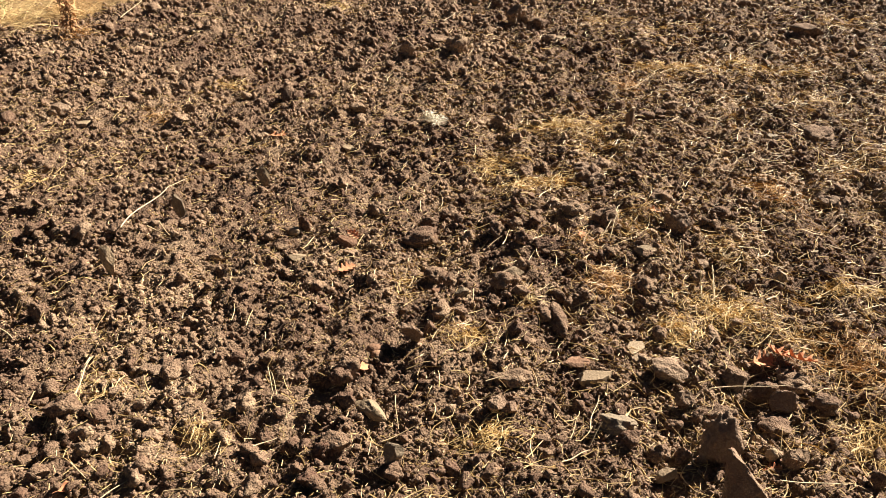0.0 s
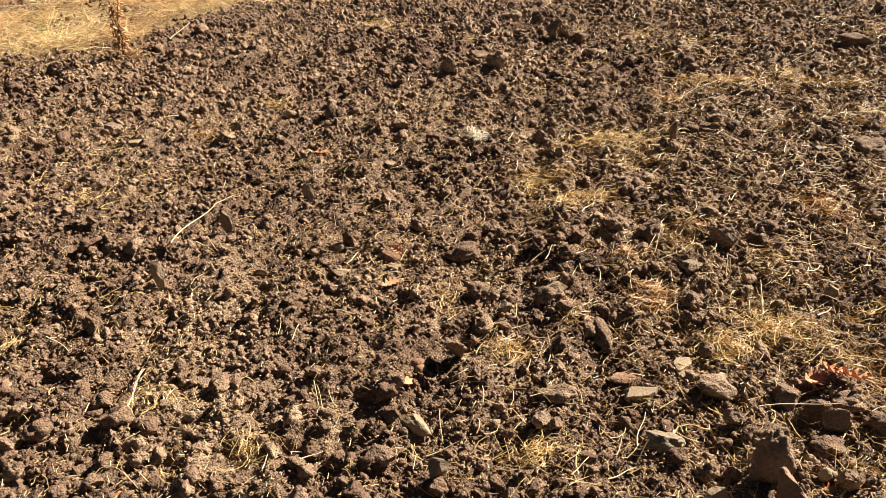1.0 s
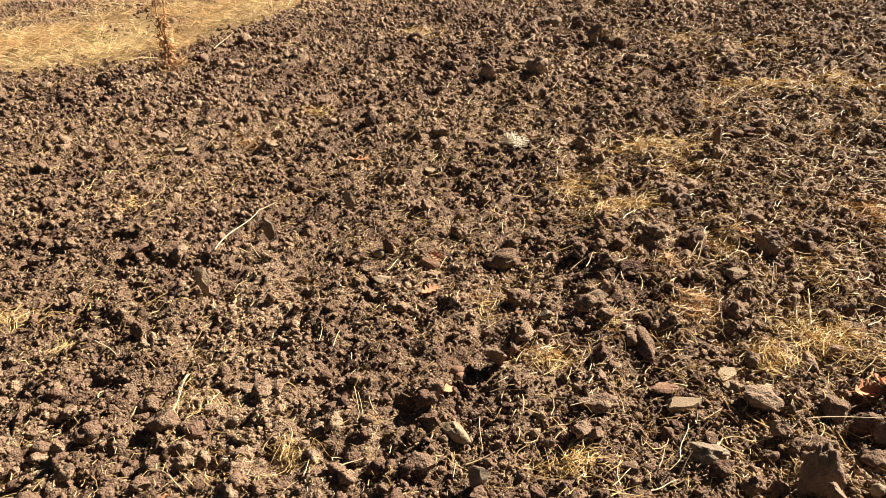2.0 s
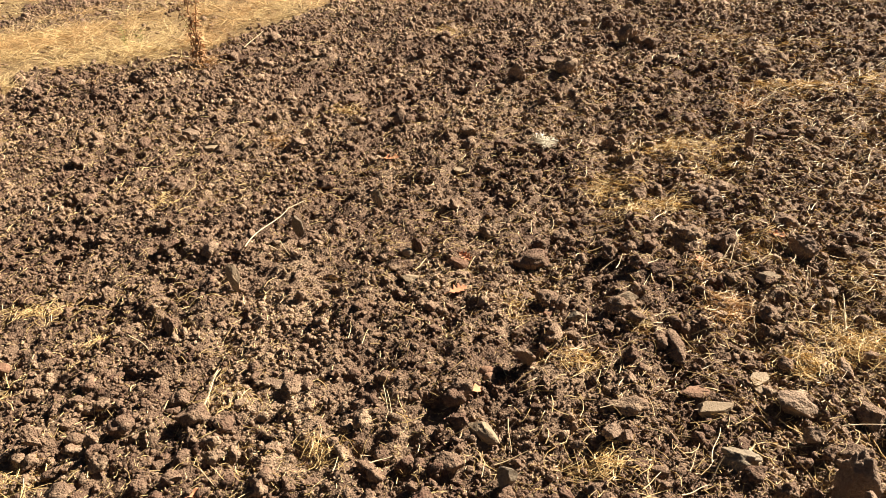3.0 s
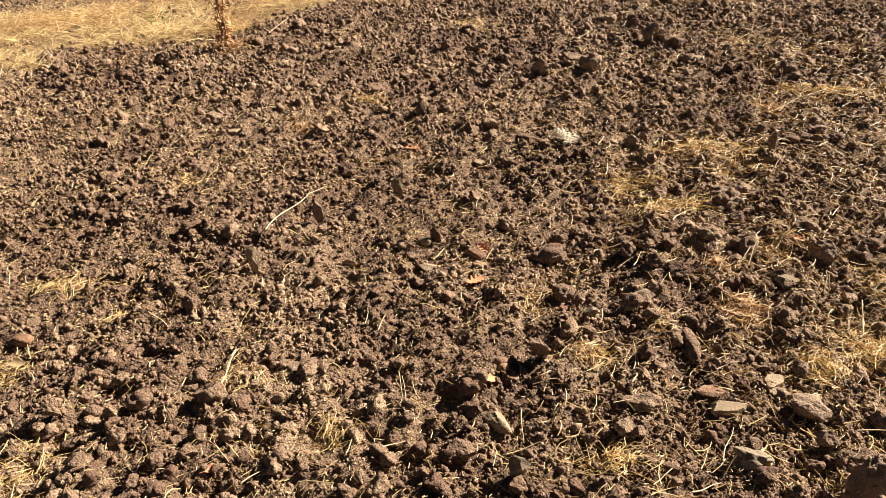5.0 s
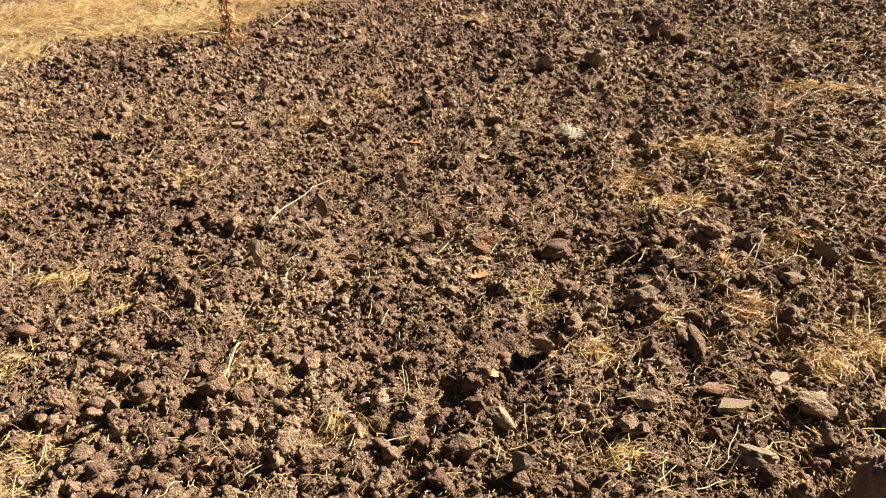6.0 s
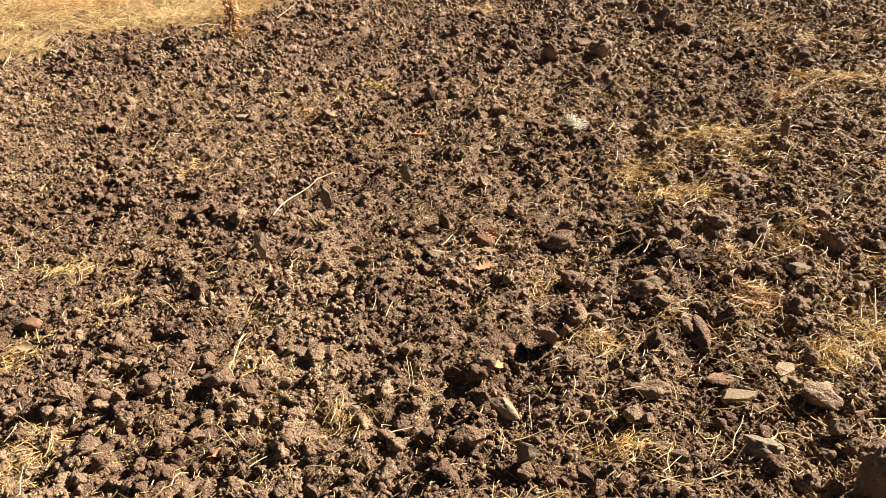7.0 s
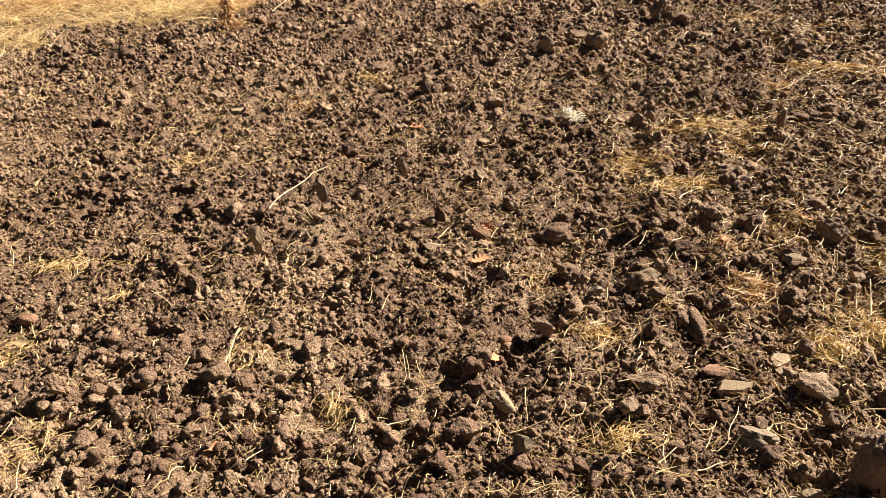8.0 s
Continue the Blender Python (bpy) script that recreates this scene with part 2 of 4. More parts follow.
def scatter(rng, density, y0, y1):
    """Random spots on the tilled soil between two distances along the field, about density per square metre."""
    x0, x1 = -0.7 - 0.74 * y1, 0.55 + 0.52 * y1
    n = int(density * (x1 - x0) * (y1 - y0))
    x, y = rng.uniform(x0, x1, n), rng.uniform(y0, y1, n)
    wide = (x > -0.7 - 0.74 * y) & (x < 0.55 + 0.52 * y)
    keep = wide & (~grassy(x, y) | (rng.rand(n) < 0.10))
    return x[keep], y[keep]


SEATS = []  # where the single stones sit: place and reach


def strewn(name, rng, spots, sizes, level, cuts, sink, label):
    """Many loose crumbs in one mesh."""
    x, y = spots
    open_soil = np.ones(len(x), bool)
    for sx, sy, reach in SEATS:
        open_soil &= (x - sx) ** 2 + (y - sy) ** 2 > (reach + 0.3 * sizes) ** 2
    x, y, sizes = x[open_soil], y[open_soil], sizes[open_soil]
    z = relief(x, y)
    kinds = rng.randint(0, 20, len(x))
    verts, faces, base = [], [], 0
    for k in range(20):
        v, f = clod_shape(level, rng, cuts, 22 if level > 1 else 3)
        mine = np.where(kinds == k)[0]
        scale = sizes[mine, None] * rng.uniform(0.75, 1.2, (len(mine), 3))
        pts = np.einsum("nij,nkj->nki", turns(rng, len(mine)), v[None] * scale[:, None])
        pts += np.stack([x[mine], y[mine], z[mine] + sizes[mine] * (0.75 - sink)], 1)[:, None]
        verts.append(pts.reshape(-1, 3))
        faces.append((f[None] + base + (np.arange(len(mine)) * len(v))[:, None, None]).reshape(-1, 3))
        base += len(mine) * len(v)
    me = mesh_of(name, np.concatenate(verts), np.concatenate(faces), [SOIL_LOOSE], True)
    return tagged(new(name, me), label, "soil", kind="stuff")


def tubes(paths, radii, sides=3):
    """Thin stalks along paths (n x points x 3), each tapering a little to its tip."""
    paths = np.asarray(paths, float)
    n, m, _ = paths.shape
    along = np.gradient(paths, axis=1)
    along /= np.linalg.norm(along, axis=2)[..., None] + 1e-9
    steep = np.abs(along[:, :, 2]).mean(1)[:, None, None] > 0.75
    aside = np.cross(along, np.where(steep, (0.9, 0.4, 0.05), (0.13, 0.21, 0.97)))
    aside /= np.linalg.norm(aside, axis=2)[..., None] + 1e-9
    above = np.cross(along, aside)
    taper = np.linspace(1, 0.55, m)[None, :, None]
    radii = np.broadcast_to(np.asarray(radii, float), (n,))[:, None, None] * taper
    ring = [paths + radii * (math.cos(a) * aside + math.sin(a) * above) for a in (2 * math.pi * k / sides for k in range(sides))]
    verts = np.stack(ring, 2).reshape(-1, 3)
    faces = []
    for j in range(m - 1):
        for k in range(sides):
            a, b = j * sides + k, j * sides + (k + 1) % sides
            faces.append((a, b, b + sides, a + sides))
    faces = np.array(faces)[None] + (np.arange(n) * m * sides)[:, None, None]
    return verts, faces.reshape(-1, 4)


def ribbons(paths, radii):
    """Flat blades along paths (n x points x 3), narrowing to the tip."""
    n, m, _ = paths.shape
    along = np.gradient(paths, axis=1)
    aside = np.cross(along, np.random.RandomState(n).normal(0, 0.5, (n, 1, 3)) + (0, 0, 1))
    aside /= np.linalg.norm(aside, axis=2)[..., None] + 1e-9
    wide = radii[:, None, None] * np.linspace(1, 0.25, m)[None, :, None]
    verts = np.stack([paths - aside * wide, paths + aside * wide], 2).reshape(-1, 3)
    a = np.arange(m - 1)[:, None] * 2
    faces = np.concatenate([a, a + 1, a + 3, a + 2], 1)[None] + (np.arange(n) * m * 2)[:, None, None]
    return verts, faces.reshape(-1, 4)


def stalks(rng, x, y, length, lie, bend, lift, swirl=0.0, m=5):
    """Bent paths that start on the soil at x, y. lie: how flat (1 lies down)."""
    n = len(x)
    s = np.linspace(0, 1, m)[None]
    turn = rng.uniform(0, 2 * math.pi, n)[:, None]
    if swirl:
        turn = (1 - swirl) * turn + swirl * 2 * math.pi * value_noise(x * 1.3, y * 1.3)[:, None]
    curl = rng.normal(0, bend, n)[:, None]
    heading = turn + curl * s
    stiff = np.where(rng.rand(n) < 0.3 * (1 - lie), 0.9, 1.2 * (1 - lie))
    steep = (stiff * rng.uniform(0.2, 1.2, n))[:, None] * (1 - 0.9 * s) + rng.normal(0, 0.15, n)[:, None] * s
    step = length[:, None] / (m - 1)
    px = x[:, None] + np.cumsum(step * np.cos(heading) * np.cos(steep), 1)
    py = y[:, None] + np.cumsum(step * np.sin(heading) * np.cos(steep), 1)
    rise = np.cumsum(step * np.sin(steep), 1)
    if lie > 0.8:
        px, py = px - 0.5 * (px[:, -1:] - x[:, None]), py - 0.5 * (py[:, -1:] - y[:, None])
    ground = relief(px.ravel(), py.ravel()).reshape(px.shape)
    pz = np.maximum(ground.max(1)[:, None] * 0.5 + ground * 0.5 + rise, ground) + lift
    return np.stack([px, py, pz], 2)


# ---- ground: one sheet, fine where the field is seen, wide cells out to the horizon ----
def spread(lows, highs, steps):
    """Positions whose spacing changes between the given places (steps at each), then widens on to the horizon on both sides."""
    mid = [lows[0]]
    while mid[-1] < highs:
        mid.append(mid[-1] + float(np.interp(mid[-1], lows, steps)))
    low, high = [mid[0]], [mid[-1]]
    for side, way in ((low, -1), (high, 1)):
        gap = steps[0] if way < 0 else steps[-1]
        while abs(side[-1]) < 600:
            gap *= 1.10 if gap < 0.09 else 1.2
            side.append(side[-1] + way * gap)
    return np.array(low[:0:-1] + mid + high[1:])


def ground_sheet():
    xs = spread((-4.4, -1.8, 1.3, 3.2), 3.2, (0.015, 0.009, 0.009, 0.015))
    ys = spread((0.95, 2.5, 7.4), 7.4, (0.006, 0.010, 0.020))
    gx, gy = np.meshgrid(xs, ys)
    gz = relief(gx, gy)
    cols, rows = len(xs), len(ys)
    a = (np.arange(rows - 1)[:, None] * cols + np.arange(cols - 1)[None]).ravel()
    faces = np.stack([a, a + 1, a + cols + 1, a + cols], 1)
    cx, cy = (gx[:-1, :-1] + gx[1:, 1:]) / 2, (gy[:-1, :-1] + gy[1:, 1:]) / 2
    me = mesh_of("ground", np.stack([gx, gy, gz], 2).reshape(-1, 3), faces, [SOIL, LITTER], True, grassy(cx, cy).ravel())
    return tagged(new("ground", me), "dry brown tilled soil, lumpy and cracked, with a strip of straw litter", "ground", kind="structure")


ground_sheet()


# ---- stones and large clods, each a thing of its own ----
def stone(shape, x, y, size, yaw, tilt, mat, label):
    """A stone or clod of the given width, depth and height, seated in the soil."""
    rng = np.random.RandomState(int(abs(x * 977 + y * 3571) * 10) % 100000)
    w, d, h = size
    big = max(size) > 0.05
    if shape == "clod":
        v, f = clod_shape(4 if big else 3, rng, 3, 60)
    elif shape == "round":
        v, f = lump_shape(3, rng, 3, 0.25, 0.7, 0.95)
    else:
        v, f = lump_shape(4, rng, 11, 0.30 if mat is SOIL_CLOD else 0.24 if mat is STONE_DARK else 0.14, 0.45, 0.75)
    if shape in ("fin", "upright"):
        q = BALLS[4][0]
        v = np.sign(q) * np.abs(q) ** (0.5 if shape == "fin" else 0.85)
        for i, p in enumerate(v):
            s = Vector(p) * 1.3 + Vector((x * 30, y * 30, 0))
            v[i] = p * (1 + 0.25 * noise.noise(s) + 0.18 * noise.noise(s * 2.5) + 0.09 * noise.noise(s * 6) + 0.05 * noise.noise(s * 13))
        if shape == "upright":
            v[:, 0] *= 0.68 - 0.32 * v[:, 2] - 0.10 * np.exp(-((v[:, 2] - 0.35) / 0.2) ** 2)
            v[:, 0] += 0.20 * v[:, 2]
        else:
            v[:, 2] = np.minimum(v[:, 2], 0.75 - (v[:, 0] + 0.75) * 1.05 + 0.06 * np.sin(v[:, 0] * 9))
    if shape == "slab":
        v[:, 2] = np.clip(v[:, 2], -0.42, 0.42 + 0.05 * v[:, 0])
    v = v / np.abs(v).max(0) * (w / 2, d / 2, h / 2)
    me = mesh_of("stone", v, f, [mat], shape in ("round", "clod", "upright", "fin"))
    soil = mat is SOIL_CLOD or (shape == "clod" and mat is STONE_DARK)
    ob = new("soil_clod" if soil else "stone", me)
    around = rng.uniform(-0.5, 0.5, (60, 2)) * (w, d)
    bed = np.percentile(relief(x + around[:, 0], y + around[:, 1]), 75 if shape == "slab" else 65)
    sink = {"slab": 0.04, "fin": 0.38, "upright": 0.36}.get(shape, 0.36 if h > w else 0.24)
    tilt = tilt * (0.6 if shape == "slab" else 1)
    ob.matrix_basis = pose(x, y, bed + h * sink, tilt, tilt * 0.5, yaw)
    SEATS.append((x, y, 0.33 * min(w, d)))
    return tagged(ob, label, "clod" if soil else "stone", "large clods on the field" if soil else "stones on the field")


stone("slab", 0.763, 2.223, (0.107, 0.080, 0.032), -15, 12, STONE_PALE, "flat pale tan stone lying on tilled soil")
stone("block", 0.279, 2.112, (0.093, 0.065, 0.058), 20, 14, STONE_PALE, "angular pale tan stone half sunk in soil")
stone("block", -1.135, 2.195, (0.052, 0.026, 0.125), 25, -14, STONE_PALE, "thin pale flake of stone standing in soil")
stone("block", -0.730, 2.895, (0.056, 0.030, 0.105), 10, -18, STONE_PALE, "small flat pale stone among fine crumbs")
stone("block", -1.009, 2.606, (0.055, 0.016, 0.130), 30, 8, STONE_GREY, "thin dark brown slab standing on edge in soil")
stone("clod", -0.490, 2.474, (0.045, 0.032, 0.091), 10, -6, SOIL_CLOD, "narrow upright brown clod beside a pale pebble")
stone("round", -0.526, 2.455, (0.053, 0.043, 0.035), 0, 0, STONE_PALE, "small rounded pale pebble")
stone("block", -0.331, 2.380, (0.112, 0.056, 0.045), -18, 5, STONE_RED, "long reddish tan stone with an orange leaf beside it")
stone("clod", -0.049, 2.419, (0.167, 0.117, 0.081), 10, 0, SOIL_CLOD, "large dark brown crumbly clod")
stone("block", -0.062, 1.785, (0.092, 0.040, 0.130), -40, 30, STONE_DARK, "dark leaning slab of hardened earth")
stone("clod", -0.239, 1.639, (0.071, 0.064, 0.070), 0, 0, SOIL_CLOD, "round dark crumbly clod")
stone("round", -0.173, 1.744, (0.060, 0.042, 0.035), -10, 0, STONE_RED, "smooth reddish stone on crumbs")
stone("round", -0.166, 1.714, (0.039, 0.035, 0.028), 30, 0, STONE_RED, "small reddish pebble on soil")
stone("block", -0.166, 1.503, (0.116, 0.056, 0.052), -38, 8, STONE_PALE, "long pale tan slab tilted on the soil")
stone("block", -0.096, 1.323, (0.058, 0.047, 0.078), 15, 8, STONE_GREY, "grey-brown stone with a pale chipped face")
stone("slab", 0.475, 1.619, (0.112, 0.062, 0.027), 8, 6, STONE_PALE, "thin flat pale slab lying level")
stone("slab", 0.612, 1.734, (0.069, 0.055, 0.021), 30, 10, STONE_PALE, "broken flat pale stone piece")
stone("slab", 0.626, 1.688, (0.079, 0.055, 0.024), -40, 8, STONE_PALE, "flat pale stone piece with a worn edge")
stone("slab", 0.423, 1.673, (0.088, 0.061, 0.014), 0, 4, STONE_RED, "dusty tan stone almost flush with soil")
stone("clod", 0.494, 1.425, (0.112, 0.085, 0.074), -8, 6, STONE_GREY, "grey weathered stone with rough top")
stone("clod", 0.517, 1.368, (0.080, 0.056, 0.047), 20, 0, SOIL_CLOD, "brown clod below a grey stone")
stone("clod", 0.896, 2.588, (0.111, 0.089, 0.105), 0, 0, SOIL_CLOD, "large dark brown clod in shade")
stone("block", 0.915, 2.418, (0.131, 0.078, 0.103), -30, 10, STONE_DARK, "dark angular clod of hard earth")
stone("clod", 0.545, 2.522, (0.110, 0.088, 0.073), 0, 0, SOIL_CLOD, "large rough brown clod of dry soil")
stone("clod", 0.659, 2.452, (0.114, 0.091, 0.108), 20, 0, SOIL_CLOD, "large rough brown clod of dry soil")
stone("clod", 0.609, 2.396, (0.075, 0.060, 0.056), 50, 0, SOIL_CLOD, "brown clod against a larger one")
stone("clod", 0.407, 1.865, (0.078, 0.188, 0.058), 15, 0, SOIL_CLOD, "long raised ridge of hardened earth")
stone("clod", 0.232, 1.604, (0.118, 0.083, 0.044), 0, 0, SOIL_CLOD, "wide tan clod with a dusty top")
stone("block", 0.180, 1.492, (0.062, 0.050, 0.060), 10, 12, STONE_DARK, "dark angular stone under a clod")
stone("block", 0.217, 1.481, (0.052, 0.041, 0.049), 40, 0, STONE_DARK, "dark angular stone under a clod")
stone("block", 0.684, 1.616, (0.125, 0.100, 0.074), -15, 0, STONE_DARK, "big angular brown stone")
stone("clod", 0.677, 2.794, (0.100, 0.080, 0.054), 5, 0, STONE_DARK, "oval dark clod of earth")
stone("clod", 0.651, 2.900, (0.096, 0.077, 0.051), 15, 0, STONE_DARK, "rounded dark clod in shadow")
stone("clod", 0.731, 2.932, (0.103, 0.082, 0.062), 45, 0, SOIL_CLOD, "large brown clod in shadow")
stone("clod", 0.410, 2.272, (0.113, 0.068, 0.050), 0, 0, SOIL_CLOD, "wide dark clod in a hollow")
stone("clod", 0.003, 2.163, (0.102, 0.081, 0.074), 0, 0, SOIL_CLOD, "large dark crumbly clod")
stone("block", 0.016, 2.079, (0.059, 0.047, 0.043), 20, 0, STONE_RED, "small striped reddish stone")
stone("clod", 0.022, 1.905, (0.093, 0.074, 0.082), 60, 0, SOIL_CLOD, "large dark clod of soil")
stone("block", 0.098, 2.010, (0.050, 0.030, 0.052), 20, 12, STONE_GREY, "small grey angular stone")
stone("clod", 0.237, 2.054, (0.090, 0.072, 0.063), 0, 0, SOIL_CLOD, "brown clod at the foot of a pale stone")
stone("clod", -0.560, 2.352, (0.074, 0.059, 0.050), 0, 0, SOIL_CLOD, "tan crumbly clod of dry soil")
stone("block", -0.493, 2.276, (0.085, 0.059, 0.033), 0, 0, STONE_PALE, "flattish tan stone half buried")
stone("block", -0.793, 2.287, (0.069, 0.035, 0.036), -10, 0, STONE_DARK, "small dark wedge of earth")
stone("clod", -1.537, 2.475, (0.100, 0.080, 0.072), 0, 0, SOIL_CLOD, "rough brown clod of dry soil")
stone("clod", 0.572, 5.118, (0.143, 0.129, 0.159), 0, 0, SOIL_CLOD, "big square dark clod")
stone("clod", 0.718, 5.011, (0.162, 0.130, 0.101), 0, 0, SOIL_CLOD, "big dark clod in shade")
stone("clod", 0.298, 5.632, (0.155, 0.124, 0.099), 0, 0, SOIL_CLOD, "big dark clod in shade")
stone("clod", 0.495, 5.567, (0.160, 0.128, 0.086), 0, 0, SOIL_CLOD, "big dark clod in shade")
stone("clod", 0.147, 4.527, (0.148, 0.118, 0.138), 0, 0, SOIL_CLOD, "big rounded brown clod")
stone("block", -0.143, 4.454, (0.109, 0.087, 0.125), 0, 0, STONE_DARK, "tall brown block of earth")
stone("block", 0.025, 4.708, (0.152, 0.121, 0.071), 0, 0, SOIL_CLOD, "wide brown clod of soil")
stone("clod", -2.067, 5.049, (0.114, 0.102, 0.105), 0, 0, SOIL_CLOD, "pointed brown clod beside the grass strip")
stone("block", -1.945, 3.719, (0.109, 0.087, 0.073), 30, 0, STONE_DARK, "angular brown stone with a shaded side")
stone("slab", -1.767, 3.531, (0.090, 0.063, 0.027), 20, 0, STONE_PALE, "flat tan stone lying level")
stone("clod", -3.499, 4.650, (0.112, 0.089, 0.095), 0, 0, SOIL_CLOD, "dark clod at the edge of the grass")
stone("clod", -3.190, 4.205, (0.113, 0.090, 0.079), 0, 0, SOIL_CLOD, "dark clod at the edge of the grass")
stone("block", 0.932, 3.263, (0.057, 0.017, 0.114), 20, 0, STONE_DARK, "thin slab of earth standing upright")
stone("clod", -0.198, 3.464, (0.093, 0.075, 0.075), 0, 0, SOIL_CLOD, "round brown clod beside pale straw")
stone("clod", -0.374, 3.656, (0.109, 0.088, 0.063), 0, 0, SOIL_CLOD, "round brown clod of soil")
stone("clod", -1.024, 3.093, (0.093, 0.074, 0.057), 0, 0, SOIL_CLOD, "dark round clod of soil")
stone("clod", 1.047, 3.441, (0.120, 0.096, 0.067), 0, 0, SOIL_CLOD, "large brown clod by straw")
stone("clod", 1.201, 3.525, (0.093, 0.074, 0.053), 0, 0, SOIL_CLOD, "rough brown clod of dry soil")
stone("slab", 0.818, 4.720, (0.093, 0.074, 0.028), 0, 0, STONE_PALE, "pale chip of stone")
stone("slab", -0.390, 3.237, (0.066, 0.053, 0.020), 0, 10, STONE_PALE, "small flat pale stone")
stone("clod", -0.569, 5.056, (0.122, 0.098, 0.072), 0, 0, SOIL_CLOD, "brown clod beside straw")
stone("slab", -0.716, 2.710, (0.077, 0.023, 0.023), -35, 0, STONE_PALE, "narrow flat splinter of pale stone")
stone("block", -1.278, 1.403, (0.056, 0.039, 0.085), 20, 15, SOIL_CLOD, "pale tan clod standing on end")
stone("round", -1.371, 1.448, (0.057, 0.045, 0.037), 0, 0, SOIL_CLOD, "rounded tan clod of soil")
stone("block", -1.454, 1.394, (0.057, 0.046, 0.088), 0, 0, SOIL_CLOD, "tall rough clod of earth")
stone("round", -1.813, 1.753, (0.063, 0.056, 0.047), 0, 0, STONE_RED, "smooth reddish pebble on soil")
stone("clod", -0.909, 1.378, (0.068, 0.054, 0.056), 0, 0, SOIL_CLOD, "large crumbly clod of light soil")
stone("clod", -1.116, 1.614, (0.075, 0.052, 0.034), 0, 0, SOIL_CLOD, "dark low clod in shade")
stone("block", -0.247, 1.363, (0.090, 0.063, 0.061), -10, 0, SOIL_CLOD, "big rough reddish clod")
stone("clod", -0.246, 1.522, (0.072, 0.058, 0.048), 0, 0, SOIL_CLOD, "big crumbly clod by a pale slab")
stone("block", -0.526, 1.633, (0.056, 0.045, 0.047), 0, 8, SOIL_CLOD, "angular dark clod of earth")
stone("slab", -0.845, 1.689, (0.066, 0.033, 0.020), 0, 0, STONE_DARK, "flat dark stone chip")
stone("fin", 0.745, 1.170, (0.140, 0.078, 0.236), 6, -6, STONE_DARK, "tall pointed wedge of hard earth standing up")
stone("upright", 0.736, 1.327, (0.136, 0.082, 0.149), 10, -14, STONE_DARK, "large leaning slab of hard earth with rounded top")
stone("block", 0.858, 1.583, (0.104, 0.083, 0.076), 0, 0, SOIL_CLOD, "large brown clod under a twig")
stone("block", 0.925, 1.529, (0.088, 0.070, 0.079), 30, 0, SOIL_CLOD, "large brown clod under a twig")
stone("clod", 1.031, 1.564, (0.116, 0.081, 0.050), 0, 0, SOIL_CLOD, "wide clod beside fallen leaves")
stone("block", 0.959, 1.470, (0.087, 0.061, 0.081), -20, 10, STONE_DARK, "large rounded block of earth")
stone("clod", 0.910, 1.412, (0.101, 0.081, 0.049), 0, 0, SOIL_CLOD, "reddish rough clod of earth")
stone("block", 0.908, 1.279, (0.084, 0.068, 0.074), 0, 0, SOIL_CLOD, "square clod by the straw verge")
stone("round", 0.862, 1.304, (0.036, 0.028, 0.046), 0, 0, STONE_PALE, "small pale pebble with a nick")
stone("clod", 0.762, 1.459, (0.093, 0.074, 0.037), 0, 0, SOIL_CLOD, "brown clod with fine crumbs")
stone("block", 0.715, 1.446, (0.050, 0.040, 0.051), 20, 0, SOIL_CLOD, "dry brown clod in a pile")
stone("block", 0.698, 1.509, (0.058, 0.046, 0.059), 0, 0, STONE_DARK, "dry brown clod in a pile")
stone("block", 0.580, 1.248, (0.050, 0.040, 0.063), 20, 10, STONE_PALE, "pale stone with a sharp edge")
stone("clod", 0.652, 1.431, (0.059, 0.047, 0.048), 20, 0, SOIL_CLOD, "dry brown clod in a pile")
stone("clod", 0.642, 1.318, (0.057, 0.045, 0.060), 50, 0, SOIL_CLOD, "dry brown clod in a pile")
stone("clod", 0.581, 1.328, (0.069, 0.055, 0.056), 0, 0, SOIL_CLOD, "dry brown clod in a pile")
stone("clod", 1.070, 1.472, (0.089, 0.071, 0.066), 0, 0, SOIL_CLOD, "clod by the straw verge")
stone("clod", 1.585, 2.600, (0.092, 0.065, 0.049), 0, 0, STONE_DARK, "oval dark stone among straw")
stone("block", 0.955, 2.181, (0.072, 0.058, 0.049), 0, 0, STONE_DARK, "dark stone among straw stems")
stone("clod", 2.400, 4.726, (0.251, 0.176, 0.126), 0, 0, SOIL_CLOD, "large dark clod beneath straw")
stone("clod", 1.795, 3.204, (0.183, 0.146, 0.072), 0, 0, SOIL_CLOD, "large shaded clod of soil")
stone("slab", 1.600, 3.233, (0.077, 0.054, 0.023), 20, 10, STONE_GREY, "grey flake of stone")
stone("block", 1.175, 2.052, (0.051, 0.041, 0.058), 0, 0, STONE_PALE, "small tan stone in straw")
stone("clod", 1.186, 1.882, (0.061, 0.049, 0.049), 0, 0, SOIL_CLOD, "dark clod in straw")
stone("clod", 1.082, 1.212, (0.056, 0.045, 0.071), 0, 0, SOIL_CLOD, "clod by the straw verge")
stone("clod", -1.758, 3.062, (0.105, 0.084, 0.054), 0, 0, SOIL_CLOD, "rough brown clod of dry soil")
stone("clod", -1.025, 3.092, (0.109, 0.087, 0.066), 0, 0, SOIL_CLOD, "dark round clod of soil")
stone("clod", -1.108, 1.604, (0.086, 0.069, 0.056), 0, 0, SOIL_CLOD, "crumbly tan clod of soil")
stone("slab", -0.820, 1.679, (0.084, 0.050, 0.019), 0, 0, STONE_DARK, "flat dark chip of stone")

